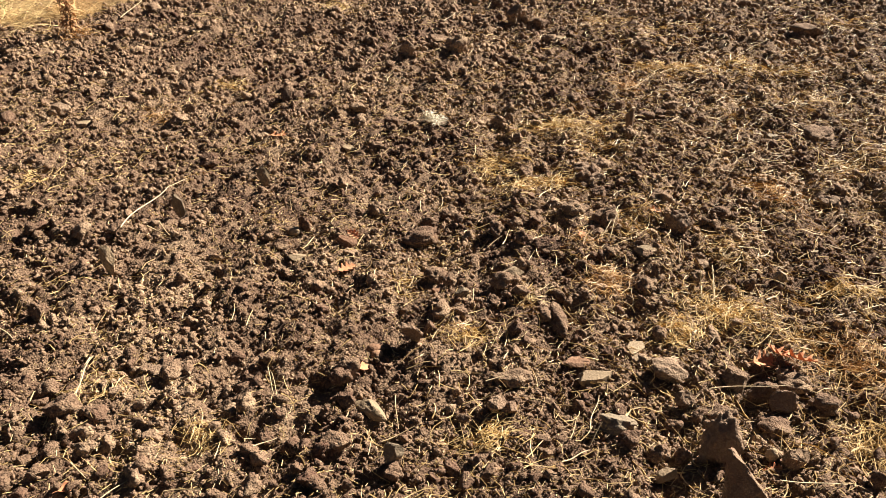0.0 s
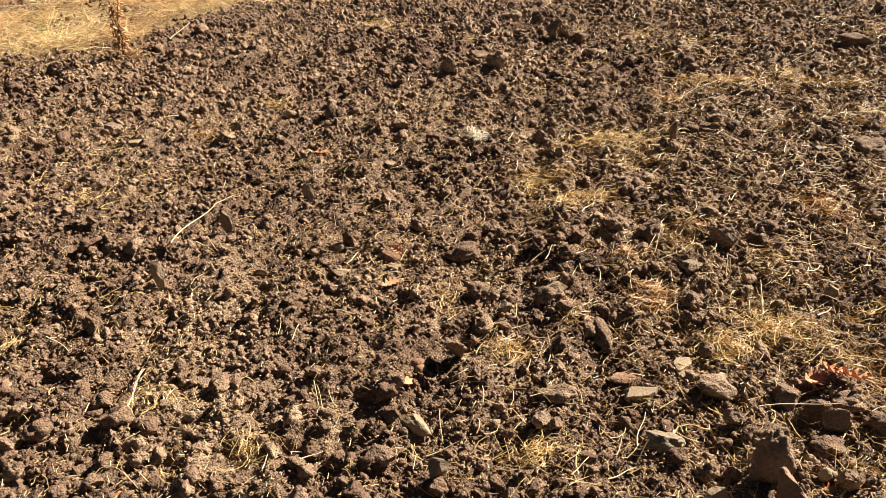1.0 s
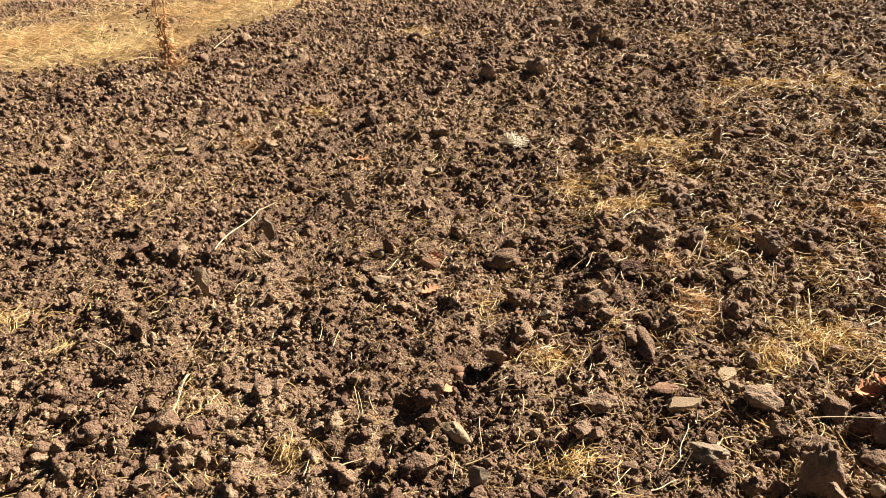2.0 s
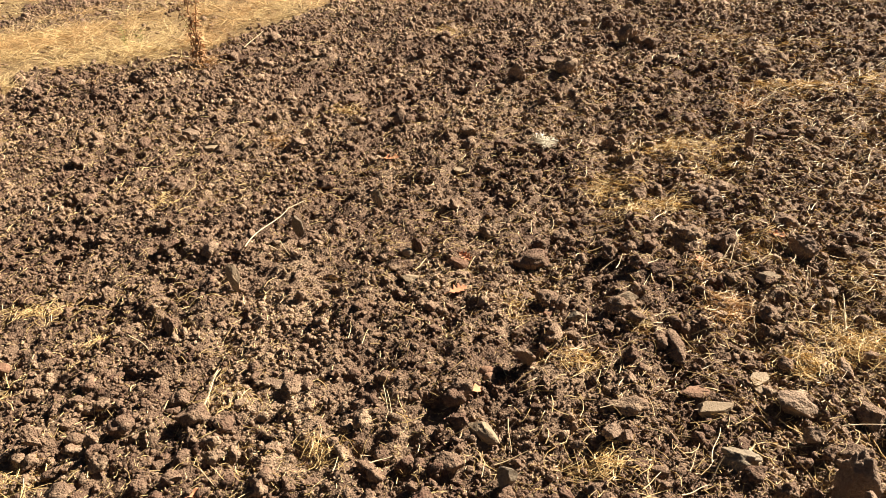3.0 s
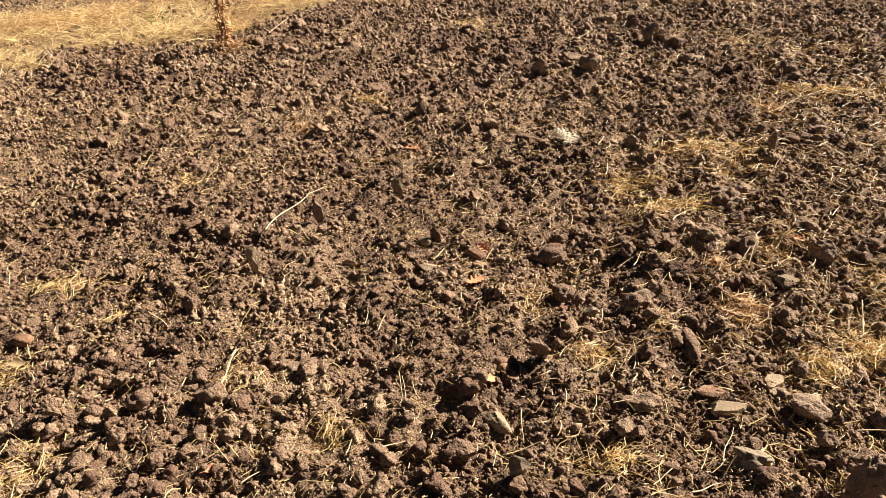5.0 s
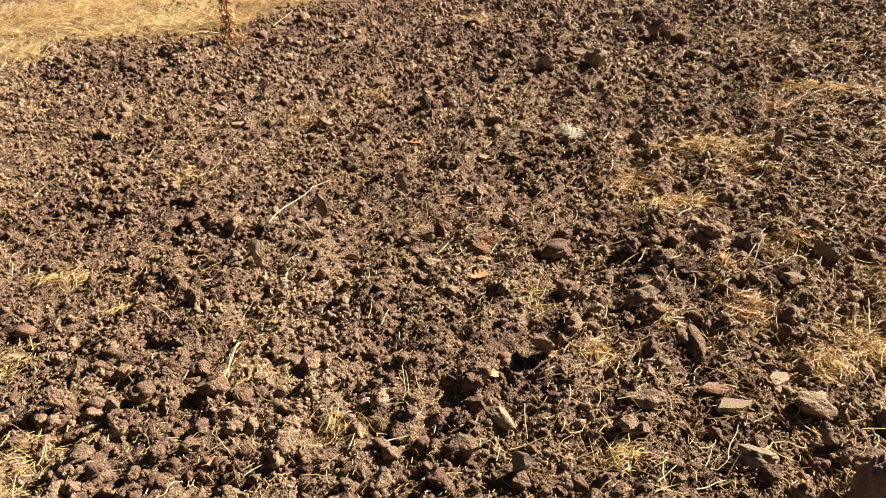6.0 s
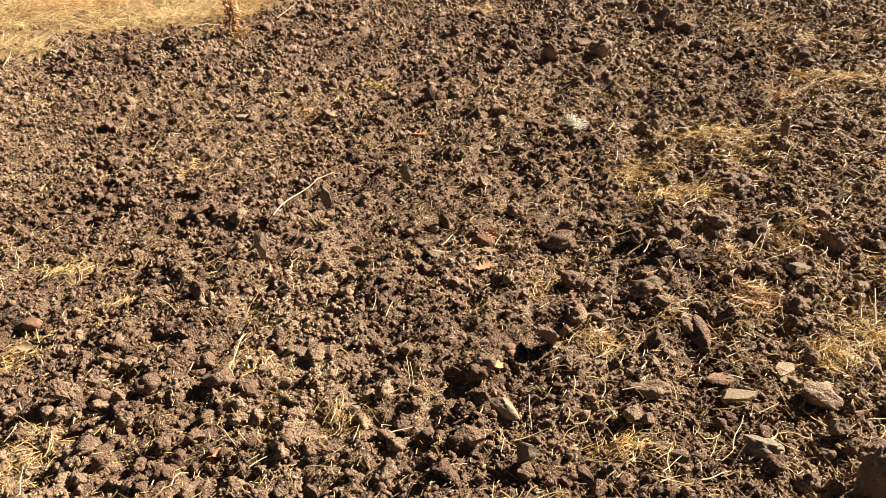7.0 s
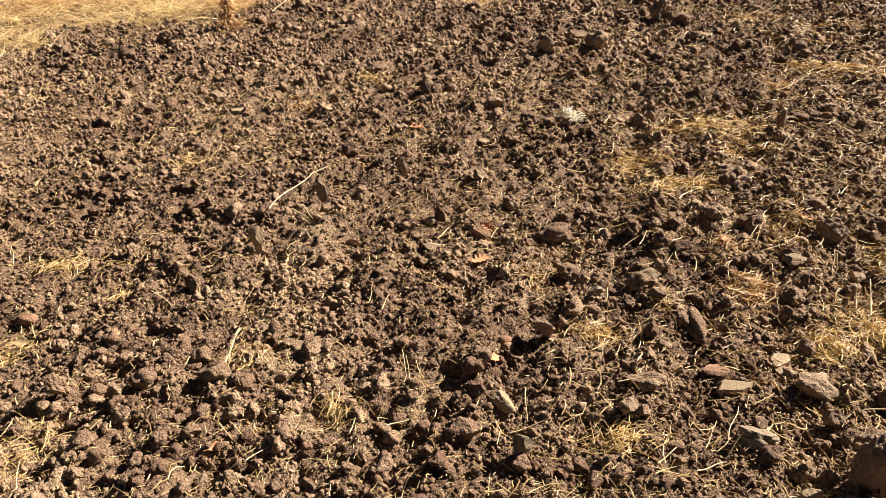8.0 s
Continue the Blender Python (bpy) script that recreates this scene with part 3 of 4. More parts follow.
stone("clod", -0.223, 2.621, (0.078, 0.062, 0.067), 0, 0, SOIL_CLOD, "crumbly tan clod of caked soil")
stone("clod", 0.065, 2.604, (0.088, 0.071, 0.058), 47, 0, SOIL_CLOD, "knobbly brown clod of dry soil")
stone("clod", -0.008, 2.538, (0.069, 0.056, 0.052), 4, 0, SOIL_CLOD, "rough lump of caked earth half sunk in soil")
stone("clod", 0.059, 2.112, (0.057, 0.046, 0.057), 51, 0, SOIL_CLOD, "dusty brown clod with a crumbly top")
stone("clod", -0.373, 2.852, (0.072, 0.057, 0.057), 8, 0, SOIL_CLOD, "crumbly tan clod of caked soil")
stone("clod", 0.402, 2.869, (0.082, 0.065, 0.062), 55, 0, SOIL_CLOD, "knobbly brown clod of dry soil")
stone("clod", 0.643, 2.818, (0.082, 0.065, 0.060), 12, 0, SOIL_CLOD, "rough lump of caked earth half sunk in soil")
stone("clod", 0.696, 2.864, (0.093, 0.074, 0.068), 59, 0, SOIL_CLOD, "dusty brown clod with a crumbly top")
stone("clod", 0.686, 2.696, (0.081, 0.065, 0.061), 16, 0, SOIL_CLOD, "crumbly tan clod of caked soil")
stone("clod", 0.241, 2.409, (0.080, 0.064, 0.063), 67, 0, SOIL_CLOD, "dusty brown clod with a crumbly top")
stone("clod", 0.314, 2.427, (0.063, 0.051, 0.053), 24, 0, SOIL_CLOD, "crumbly tan clod of caked soil")
stone("clod", 0.395, 2.423, (0.072, 0.058, 0.072), 71, 0, SOIL_CLOD, "knobbly brown clod of dry soil")
stone("clod", 0.488, 2.584, (0.085, 0.068, 0.056), 75, 0, SOIL_CLOD, "dusty brown clod with a crumbly top")
stone("clod", 0.715, 2.033, (0.093, 0.074, 0.066), 32, 0, SOIL_CLOD, "crumbly tan clod of caked soil")
stone("clod", 0.682, 1.964, (0.057, 0.045, 0.047), 79, 0, SOIL_CLOD, "knobbly brown clod of dry soil")
stone("clod", 0.910, 2.091, (0.068, 0.055, 0.052), 36, 0, SOIL_CLOD, "rough lump of caked earth half sunk in soil")
stone("clod", 0.916, 2.231, (0.052, 0.042, 0.033), 83, 0, SOIL_CLOD, "dusty brown clod with a crumbly top")
stone("clod", 1.110, 2.468, (0.091, 0.073, 0.050), 40, 0, SOIL_CLOD, "crumbly tan clod of caked soil")
stone("clod", 0.283, 1.759, (0.051, 0.041, 0.038), 87, 0, SOIL_CLOD, "knobbly brown clod of dry soil")
stone("clod", 0.447, 1.777, (0.052, 0.042, 0.045), 44, 0, SOIL_CLOD, "rough lump of caked earth half sunk in soil")
stone("clod", -1.212, 1.449, (0.088, 0.071, 0.078), 48, 0, SOIL_CLOD, "crumbly tan clod of caked soil")
stone("clod", -1.023, 1.518, (0.104, 0.083, 0.076), 5, 0, SOIL_CLOD, "knobbly brown clod of dry soil")
stone("clod", -1.115, 1.565, (0.054, 0.043, 0.036), 52, 0, SOIL_CLOD, "rough lump of caked earth half sunk in soil")
stone("clod", -0.997, 1.359, (0.074, 0.059, 0.050), 56, 0, SOIL_CLOD, "crumbly tan clod of caked soil")
stone("clod", -1.068, 1.350, (0.050, 0.040, 0.033), 13, 0, SOIL_CLOD, "knobbly brown clod of dry soil")
stone("clod", -1.472, 1.346, (0.046, 0.037, 0.046), 60, 0, SOIL_CLOD, "rough lump of caked earth half sunk in soil")
stone("clod", -1.216, 1.325, (0.069, 0.055, 0.051), 17, 0, SOIL_CLOD, "dusty brown clod with a crumbly top")
stone("clod", -1.066, 1.259, (0.065, 0.052, 0.065), 64, 0, SOIL_CLOD, "crumbly tan clod of caked soil")
stone("clod", -0.991, 1.291, (0.057, 0.045, 0.040), 21, 0, SOIL_CLOD, "knobbly brown clod of dry soil")
stone("clod", -0.929, 1.258, (0.040, 0.032, 0.032), 68, 0, SOIL_CLOD, "rough lump of caked earth half sunk in soil")
stone("clod", -1.283, 1.222, (0.099, 0.079, 0.044), 25, 0, SOIL_CLOD, "dusty brown clod with a crumbly top")
stone("clod", -1.096, 1.177, (0.056, 0.045, 0.048), 72, 0, SOIL_CLOD, "crumbly tan clod of caked soil")
stone("clod", -0.541, 1.592, (0.050, 0.040, 0.041), 29, 0, SOIL_CLOD, "knobbly brown clod of dry soil")
stone("clod", -0.514, 1.505, (0.067, 0.054, 0.058), 76, 0, SOIL_CLOD, "rough lump of caked earth half sunk in soil")
stone("clod", -0.630, 1.602, (0.033, 0.027, 0.033), 33, 0, SOIL_CLOD, "dusty brown clod with a crumbly top")
stone("clod", -0.373, 1.387, (0.064, 0.051, 0.049), 80, 0, SOIL_CLOD, "crumbly tan clod of caked soil")
stone("clod", -0.097, 1.278, (0.069, 0.055, 0.058), 88, 0, SOIL_CLOD, "crumbly tan clod of caked soil")
stone("clod", -0.341, 1.284, (0.044, 0.035, 0.044), 45, 0, SOIL_CLOD, "knobbly brown clod of dry soil")
stone("clod", -0.207, 1.239, (0.037, 0.030, 0.037), 2, 0, SOIL_CLOD, "rough lump of caked earth half sunk in soil")
stone("clod", -0.306, 1.241, (0.058, 0.046, 0.043), 49, 0, SOIL_CLOD, "dusty brown clod with a crumbly top")
stone("clod", -0.257, 1.595, (0.071, 0.057, 0.071), 6, 0, SOIL_CLOD, "crumbly tan clod of caked soil")
stone("clod", -0.758, 1.653, (0.078, 0.062, 0.052), 53, 0, SOIL_CLOD, "knobbly brown clod of dry soil")
stone("clod", -0.498, 1.724, (0.051, 0.041, 0.034), 10, 0, SOIL_CLOD, "rough lump of caked earth half sunk in soil")
stone("clod", -0.894, 1.707, (0.047, 0.037, 0.032), 57, 0, SOIL_CLOD, "dusty brown clod with a crumbly top")
stone("clod", -1.608, 1.631, (0.060, 0.048, 0.040), 14, 0, SOIL_CLOD, "crumbly tan clod of caked soil")
stone("clod", -1.201, 2.466, (0.092, 0.073, 0.046), 61, 0, SOIL_CLOD, "knobbly brown clod of dry soil")
stone("clod", -1.294, 1.964, (0.074, 0.059, 0.074), 18, 0, SOIL_CLOD, "rough lump of caked earth half sunk in soil")
stone("clod", -1.635, 2.159, (0.068, 0.055, 0.064), 65, 0, SOIL_CLOD, "dusty brown clod with a crumbly top")
stone("clod", -1.523, 2.530, (0.063, 0.051, 0.054), 22, 0, SOIL_CLOD, "crumbly tan clod of caked soil")
stone("clod", -1.874, 2.583, (0.067, 0.054, 0.041), 69, 0, SOIL_CLOD, "knobbly brown clod of dry soil")
stone("clod", -1.986, 2.479, (0.062, 0.050, 0.057), 26, 0, SOIL_CLOD, "rough lump of caked earth half sunk in soil")
stone("clod", -1.335, 2.435, (0.107, 0.085, 0.060), 73, 0, SOIL_CLOD, "dusty brown clod with a crumbly top")
stone("clod", -0.870, 2.139, (0.049, 0.039, 0.049), 30, 0, SOIL_CLOD, "crumbly tan clod of caked soil")
stone("clod", -1.322, 2.698, (0.064, 0.051, 0.044), 34, 0, SOIL_CLOD, "rough lump of caked earth half sunk in soil")
stone("clod", -2.130, 2.925, (0.098, 0.078, 0.069), 81, 0, SOIL_CLOD, "dusty brown clod with a crumbly top")
stone("clod", -2.380, 3.048, (0.073, 0.059, 0.073), 38, 0, SOIL_CLOD, "crumbly tan clod of caked soil")
stone("clod", -1.320, 2.954, (0.068, 0.055, 0.047), 85, 0, SOIL_CLOD, "knobbly brown clod of dry soil")
stone("clod", 0.268, 4.332, (0.085, 0.068, 0.068), 46, 0, SOIL_CLOD, "crumbly tan clod of caked soil")
stone("clod", 0.484, 5.477, (0.105, 0.084, 0.084), 7, 0, SOIL_CLOD, "dusty brown clod with a crumbly top")
stone("clod", -0.696, 5.488, (0.106, 0.084, 0.084), 54, 0, SOIL_CLOD, "crumbly tan clod of caked soil")
stone("clod", -1.271, 3.548, (0.102, 0.081, 0.060), 58, 0, SOIL_CLOD, "rough lump of caked earth half sunk in soil")
stone("clod", -0.202, 3.376, (0.068, 0.054, 0.068), 15, 0, SOIL_CLOD, "dusty brown clod with a crumbly top")
stone("clod", -0.363, 3.487, (0.095, 0.076, 0.062), 62, 0, SOIL_CLOD, "crumbly tan clod of caked soil")
stone("clod", -0.786, 4.263, (0.068, 0.054, 0.068), 19, 0, SOIL_CLOD, "knobbly brown clod of dry soil")
stone("clod", -2.111, 5.758, (0.140, 0.112, 0.093), 66, 0, SOIL_CLOD, "rough lump of caked earth half sunk in soil")
stone("clod", 0.914, 3.196, (0.067, 0.054, 0.067), 70, 0, SOIL_CLOD, "crumbly tan clod of caked soil")
stone("clod", 1.261, 3.454, (0.088, 0.070, 0.047), 74, 0, SOIL_CLOD, "rough lump of caked earth half sunk in soil")
stone("clod", 1.138, 3.459, (0.099, 0.079, 0.046), 31, 0, SOIL_CLOD, "dusty brown clod with a crumbly top")
stone("clod", -1.142, 4.215, (0.136, 0.109, 0.061), 78, 0, SOIL_CLOD, "crumbly tan clod of caked soil")
stone("clod", -2.909, 4.478, (0.139, 0.111, 0.082), 35, 0, SOIL_CLOD, "knobbly brown clod of dry soil")
stone("clod", -2.797, 4.788, (0.093, 0.074, 0.085), 82, 0, SOIL_CLOD, "rough lump of caked earth half sunk in soil")
stone("clod", 0.733, 3.648, (0.089, 0.071, 0.059), 39, 0, SOIL_CLOD, "dusty brown clod with a crumbly top")
stone("clod", 0.508, 3.375, (0.071, 0.057, 0.055), 86, 0, SOIL_CLOD, "crumbly tan clod of caked soil")
stone("clod", -0.841, 3.390, (0.073, 0.058, 0.050), 43, 0, SOIL_CLOD, "knobbly brown clod of dry soil")
stone("clod", -1.812, 3.114, (0.075, 0.060, 0.052), 0, 0, SOIL_CLOD, "rough lump of caked earth half sunk in soil")
stone("clod", -2.275, 3.553, (0.086, 0.069, 0.059), 47, 0, SOIL_CLOD, "dusty brown clod with a crumbly top")
stone("clod", -0.809, 5.075, (0.095, 0.076, 0.079), 4, 0, SOIL_CLOD, "crumbly tan clod of caked soil")
stone("clod", -0.917, 3.779, (0.074, 0.059, 0.049), 51, 0, SOIL_CLOD, "knobbly brown clod of dry soil")


# ---- loose clods, the 300 that lie in the strip of coarse soil ----
def loose_clods():
    rng = np.random.RandomState(21)
    shapes = []
    for k in range(16):
        v, f = clod_shape(3, rng, 4, 36)
        shapes.append(mesh_of("loose_clod", v * 0.024, f, [SOIL_CLOD], True))
    for k in range(300):
        while True:
            y = 1.12 + 2.4 * rng.rand() ** 1.6
            x = rng.uniform(-0.7 - 0.72 * y, 0.5 + 0.5 * y)
            if rng.rand() < 0.2 + 0.6 * math.exp(-((x - 0.35) / 0.5) ** 2) + (0.8 if x < -0.35 and y < 1.75 else 0):
                break
        r = rng.uniform(0.7, 1.35)
        ob = new("loose_clod", shapes[k % 16])
        ob.matrix_basis = pose(x, y, height(x, y) + r * 0.004, rng.uniform(-35, 35), rng.uniform(-35, 35), rng.uniform(0, 360)) @ Matrix.Diagonal((r, r, r, 1))
        tagged(ob, "rough crumbly brown clod of dry soil lying loose", "clod", "loose clods on the field")


loose_clods()


# ---- crumbs too many to count ----
def crumbs():
    rng = np.random.RandomState(4)
    for y0, y1, lumps_m, crumbs_m, small, large in ((1.0, 2.4, 260, 4300, 0.0042, 0.0135), (2.4, 4.0, 220, 2600, 0.0055, 0.0155), (4.0, 7.6, 80, 1150, 0.009, 0.025)):
        x, y = scatter(rng, lumps_m, y0, y1)
        strewn("soil_lumps", rng, (x, y), 0.009 + (0.012 if y0 < 2 else 0.016 if y0 < 4 else 0.022) * rng.rand(len(x)) ** 1.8, 2 if y0 < 4 else 1, 1, 0.55, "small rounded lumps of dry brown soil")
        x, y = scatter(rng, crumbs_m, y0, y1)
        r = small + (large - small) * rng.rand(len(x)) ** 2.1
        r *= 0.98 + 0.3 * value_noise(x * 5 + 3, y * 5) - 0.4 * np.exp(-((x - 0.35) ** 2 + (y - 1.42) ** 2) / 0.03)
        fine = r < small + 0.25 * (large - small)
        strewn("fine_crumbs", rng, (x[fine], y[fine]), r[fine], 0, 0, 0.4, "fine crumbs of dry brown soil")
        strewn("soil_crumbs", rng, (x[~fine], y[~fine]), r[~fine], 1, 1, 0.42 if y0 < 2 else 0.25, "crumbs of dry brown soil")
    x, y = rng.normal(0.48, 0.30, 3200), rng.normal(1.42, 0.20, 3200)
    strewn("fine_crumbs", rng, (x, y), 0.0038 + 0.006 * rng.rand(3200) ** 2, 1, 0, 0.4, "bed of fine loose crumbs of dry soil")
    y = rng.uniform(1.9, 5.2, 300)
    x = 0.3 + 0.12 * (y - 2) + rng.normal(0, 0.32, 300)
    strewn("coarse_clods", rng, (x, y), 0.015 + 0.02 * rng.rand(300) ** 1.7, 3, 3, 0.5, "coarse brown clods along a furrow")
    x, y = scatter(rng, 52, 3.4, 8.0)
    r = 0.018 + 0.028 * rng.rand(len(x)) ** 2
    strewn("far_clods", rng, (x, y), r, 2, 2, 0.5, "larger brown clods further along the tilled field")


crumbs()


def outer_clods():
    """Coarser clods on the rest of the field, beside and behind."""
    rng = np.random.RandomState(41)
    x, y = rng.uniform(-7, 6, 9000), rng.uniform(-2.5, 10, 9000)
    keep = ~((x > -0.7 - 0.74 * y) & (x < 0.55 + 0.52 * y) & (y > 1) & (y < 8)) & ~grassy(x, y)
    x, y = x[keep], y[keep]
    strewn("outer_clods", rng, (x, y), 0.012 + 0.03 * rng.rand(len(x)) ** 1.6, 1, 2, 0.45, "brown clods of dry soil on the wider field")


outer_clods()


# ---- straw ----
def straw_tuft(x, y, w, d, count, mat):
    """A loose mat of straw and dry grass, some of it half buried."""
    rng = np.random.RandomState(int(abs(x * 713 + y * 1931) * 10) % 100000)
    count = int(count * (1.7 if y < 2.4 else 2.1))
    a, r = rng.uniform(0, 2 * math.pi, count), np.sqrt(rng.rand(count)) * (0.4 + 1.3 * rng.rand(count))
    px, py = x + np.cos(a) * r * w / 2, y + np.sin(a) * r * d / 2
    paths = stalks(rng, px, py, 0.015 + 0.085 * rng.rand(count) ** 1.8, 0.88, 1.1, 0.005 + 0.004 * max(0.0, y - 1.5), m=5)
    v, f = tubes(paths, rng.uniform(0.0006, 0.0016, count) * (0.75 + 0.12 * y))
    me = mesh_of("straw_tuft", v, f, [mat])
    tagged(new("straw_tuft", me), "rust-tinted tuft of dry grass on soil" if mat is STRAW_RUSTY else "matted tuft of pale yellow straw on soil", "straw", "straw tufts", "stuff")


straw_tuft(-1.85, 2.08, 0.31, 0.12, 110, STRAW)
straw_tuft(-1.76, 1.58, 0.15, 0.19, 90, STRAW)
straw_tuft(-1.46, 1.21, 0.16, 0.26, 90, STRAW)
straw_tuft(-1.56, 1.91, 0.13, 0.13, 16, STRAW)
straw_tuft(0.30, 3.02, 0.23, 0.16, 110, STRAW)
straw_tuft(0.37, 2.77, 0.12, 0.17, 80, STRAW)
straw_tuft(0.52, 2.81, 0.20, 0.13, 90, STRAW)
straw_tuft(0.59, 3.32, 0.34, 0.17, 130, STRAW)
straw_tuft(0.75, 3.22, 0.30, 0.32, 130, STRAW)
straw_tuft(1.39, 4.12, 0.42, 0.19, 130, STRAW)
straw_tuft(1.05, 3.89, 0.16, 0.20, 60, STRAW_RUSTY)
straw_tuft(0.59, 2.07, 0.14, 0.17, 110, STRAW_RUSTY)
straw_tuft(0.14, 1.40, 0.17, 0.10, 120, STRAW)
straw_tuft(0.10, 1.80, 0.20, 0.09, 80, STRAW)
straw_tuft(0.76, 1.80, 0.13, 0.12, 100, STRAW)
straw_tuft(0.91, 1.93, 0.16, 0.22, 120, STRAW)
straw_tuft(0.56, 2.32, 0.15, 0.10, 50, STRAW_RUSTY)
straw_tuft(-0.09, 2.15, 0.08, 0.17, 40, STRAW)
straw_tuft(0.78, 2.44, 0.18, 0.18, 60, STRAW)
straw_tuft(0.31, 1.96, 0.06, 0.15, 40, STRAW)
straw_tuft(-0.59, 1.42, 0.15, 0.09, 12, STRAW)
straw_tuft(-1.02, 1.65, 0.09, 0.15, 14, STRAW)
straw_tuft(-0.70, 5.63, 0.36, 0.35, 70, STRAW)
straw_tuft(1.12, 5.01, 0.24, 0.72, 70, STRAW)
straw_tuft(-1.41, 3.63, 0.16, 0.21, 40, STRAW_RUSTY)
straw_tuft(-1.16, 4.07, 0.17, 0.17, 40, STRAW)
straw_tuft(0.24, 2.99, 0.15, 0.27, 50, STRAW)
straw_tuft(0.95, 1.87, 0.21, 0.13, 150, STRAW)
straw_tuft(0.77, 1.79, 0.09, 0.07, 60, STRAW)
straw_tuft(1.24, 1.63, 0.21, 0.23, 260, STRAW_RUSTY)
straw_tuft(1.14, 1.34, 0.14, 0.23, 140, STRAW)
straw_tuft(1.34, 1.96, 0.27, 0.09, 150, STRAW)
straw_tuft(1.39, 2.65, 0.23, 0.27, 140, STRAW_RUSTY)
straw_tuft(2.66, 4.97, 0.49, 0.41, 110, STRAW)
straw_tuft(1.80, 4.14, 0.36, 0.37, 120, STRAW)
straw_tuft(1.37, 4.10, 0.38, 0.19, 120, STRAW)
straw_tuft(1.92, 3.64, 0.40, 0.31, 80, STRAW)
straw_tuft(1.04, 2.21, 0.13, 0.20, 50, STRAW)
straw_tuft(0.61, 2.07, 0.10, 0.17, 80, STRAW_RUSTY)
straw_tuft(1.60, 4.80, 0.44, 0.68, 70, STRAW)
straw_tuft(2.05, 4.02, 0.22, 0.18, 50, STRAW)
straw_tuft(1.83, 2.90, 0.28, 0.17, 70, STRAW)
straw_tuft(0.65, 3.37, 0.31, 0.17, 90, STRAW)
straw_tuft(1.09, 1.76, 0.17, 0.10, 60, STRAW)
straw_tuft(-1.16, 4.06, 0.20, 0.16, 30, STRAW)
straw_tuft(-1.74, 2.93, 0.17, 0.17, 40, STRAW)
straw_tuft(-0.94, 1.59, 0.16, 0.12, 30, STRAW)
straw_tuft(-0.62, 1.43, 0.10, 0.09, 40, STRAW)


def loose_straw():
    """Short broken straws all over the field, more of them where it is strawy."""
    rng = np.random.RandomState(11)
    for y0, y1, many in ((1.0, 2.6, 800), (2.6, 4.2, 850), (4.2, 7.2, 460)):
        x, y = scatter(rng, many, y0, y1)
        thick = 0.26 + 0.8 / (1 + np.exp(-(x - 0.35) * 3.0)) + 0.3 * value_noise(x * 2.3, y * 2.3)
        keep = rng.rand(len(x)) < thick
        x, y = x[keep], y[keep]
        paths = stalks(rng, x, y, 0.012 + 0.085 * rng.rand(len(x)) ** 1.6, 0.87, 1.0, 0.008, m=4)
        v, f = tubes(paths, rng.uniform(0.0007, 0.0019, len(x)) * (1 if y0 < 2.5 else 1.05 if y0 < 4 else 1.25))
        tagged(new("loose_straw", mesh_of("loose_straw", v, f, [STRAW_LOOSE])), "scattered short bits of pale straw on soil", "straw", kind="stuff")


loose_straw()


def chaff():
    """Tiny broken bits of straw and root, thick in some patches and thin in others."""
    rng = np.random.RandomState(61)
    for y0, y1, many, wide in ((1.0, 2.6, 4600, 1.0), (2.6, 4.2, 2700, 1.15), (4.2, 7.2, 650, 1.4)):
        x, y = scatter(rng, many, y0, y1)
        thick = 0.42 + 0.5 * value_noise(x * 3.1 + 4, y * 3.1) + 0.35 * value_noise(x * 9, y * 9) + 0.3 / (1 + np.exp(-(x - 0.35) * 3.0))
        keep = rng.rand(len(x)) < thick
        x, y = x[keep], y[keep]
        paths = stalks(rng, x, y, (0.005 + 0.022 * rng.rand(len(x)) ** 2) * wide, 0.8, 0.8, 0.006, m=2)
        v, f = tubes(paths, rng.uniform(0.0006, 0.0014, len(x)) * wide)
        tagged(new("chaff", mesh_of("chaff", v, f, [STRAW_LOOSE])), "tiny broken bits of pale straw chaff on soil", "chaff", kind="stuff")


chaff()


def stem(a, b, radius):
    """One dry stem between two spots, slightly crooked."""
    rng = np.random.RandomState(int(abs(a[0] * 713 + b[1] * 1931) * 10) % 100000)
    a, b = np.array(a), np.array(b)
    s = np.linspace(0, 1, 9)[:, None]
    side = np.array([a[1] - b[1], b[0] - a[0], 0])
    far = np.linalg.norm(b - a)
    path = a + (b - a) * s + side * rng.normal(0, 0.018) * np.sin(s * math.pi) + side * rng.normal(0, 0.015) * np.sin(s * 2 * math.pi)
    path[:, 2] += rng.normal(0, 0.03) * far * np.sin(s[:, 0] * math.pi)
    path[:, 2] += 0.6 * max(0.0, float((relief(path[:, 0], path[:, 1]) + radius - path[:, 2]).max()))
    v, f = tubes(path[None], radius, 6)
    tagged(new("dry_stem", mesh_of("dry_stem", v, f, [STEM], True)), "single pale dry stem lying on the soil", "stem", "single dry stems")


stem((-1.172, 2.426, 0.064), (-1.098, 2.766, 0.051), 0.0025)
stem((-1.098, 2.766, 0.051), (-1.040, 2.846, 0.048), 0.0018)
stem((-0.449, 1.582, 0.069), (-0.425, 1.520, 0.005), 0.0015)
stem((-0.493, 1.495, 0.022), (-0.382, 1.516, 0.028), 0.0015)
stem((-1.011, 1.700, 0.049), (-1.005, 1.548, 0.025), 0.0018)
stem((0.718, 2.488, 0.042), (0.609, 2.311, 0.004), 0.0020)
stem((0.884, 2.242, 0.062), (0.864, 2.150, 0.022), 0.0020)
stem((0.891, 2.025, 0.069), (0.883, 1.969, 0.012), 0.0020)
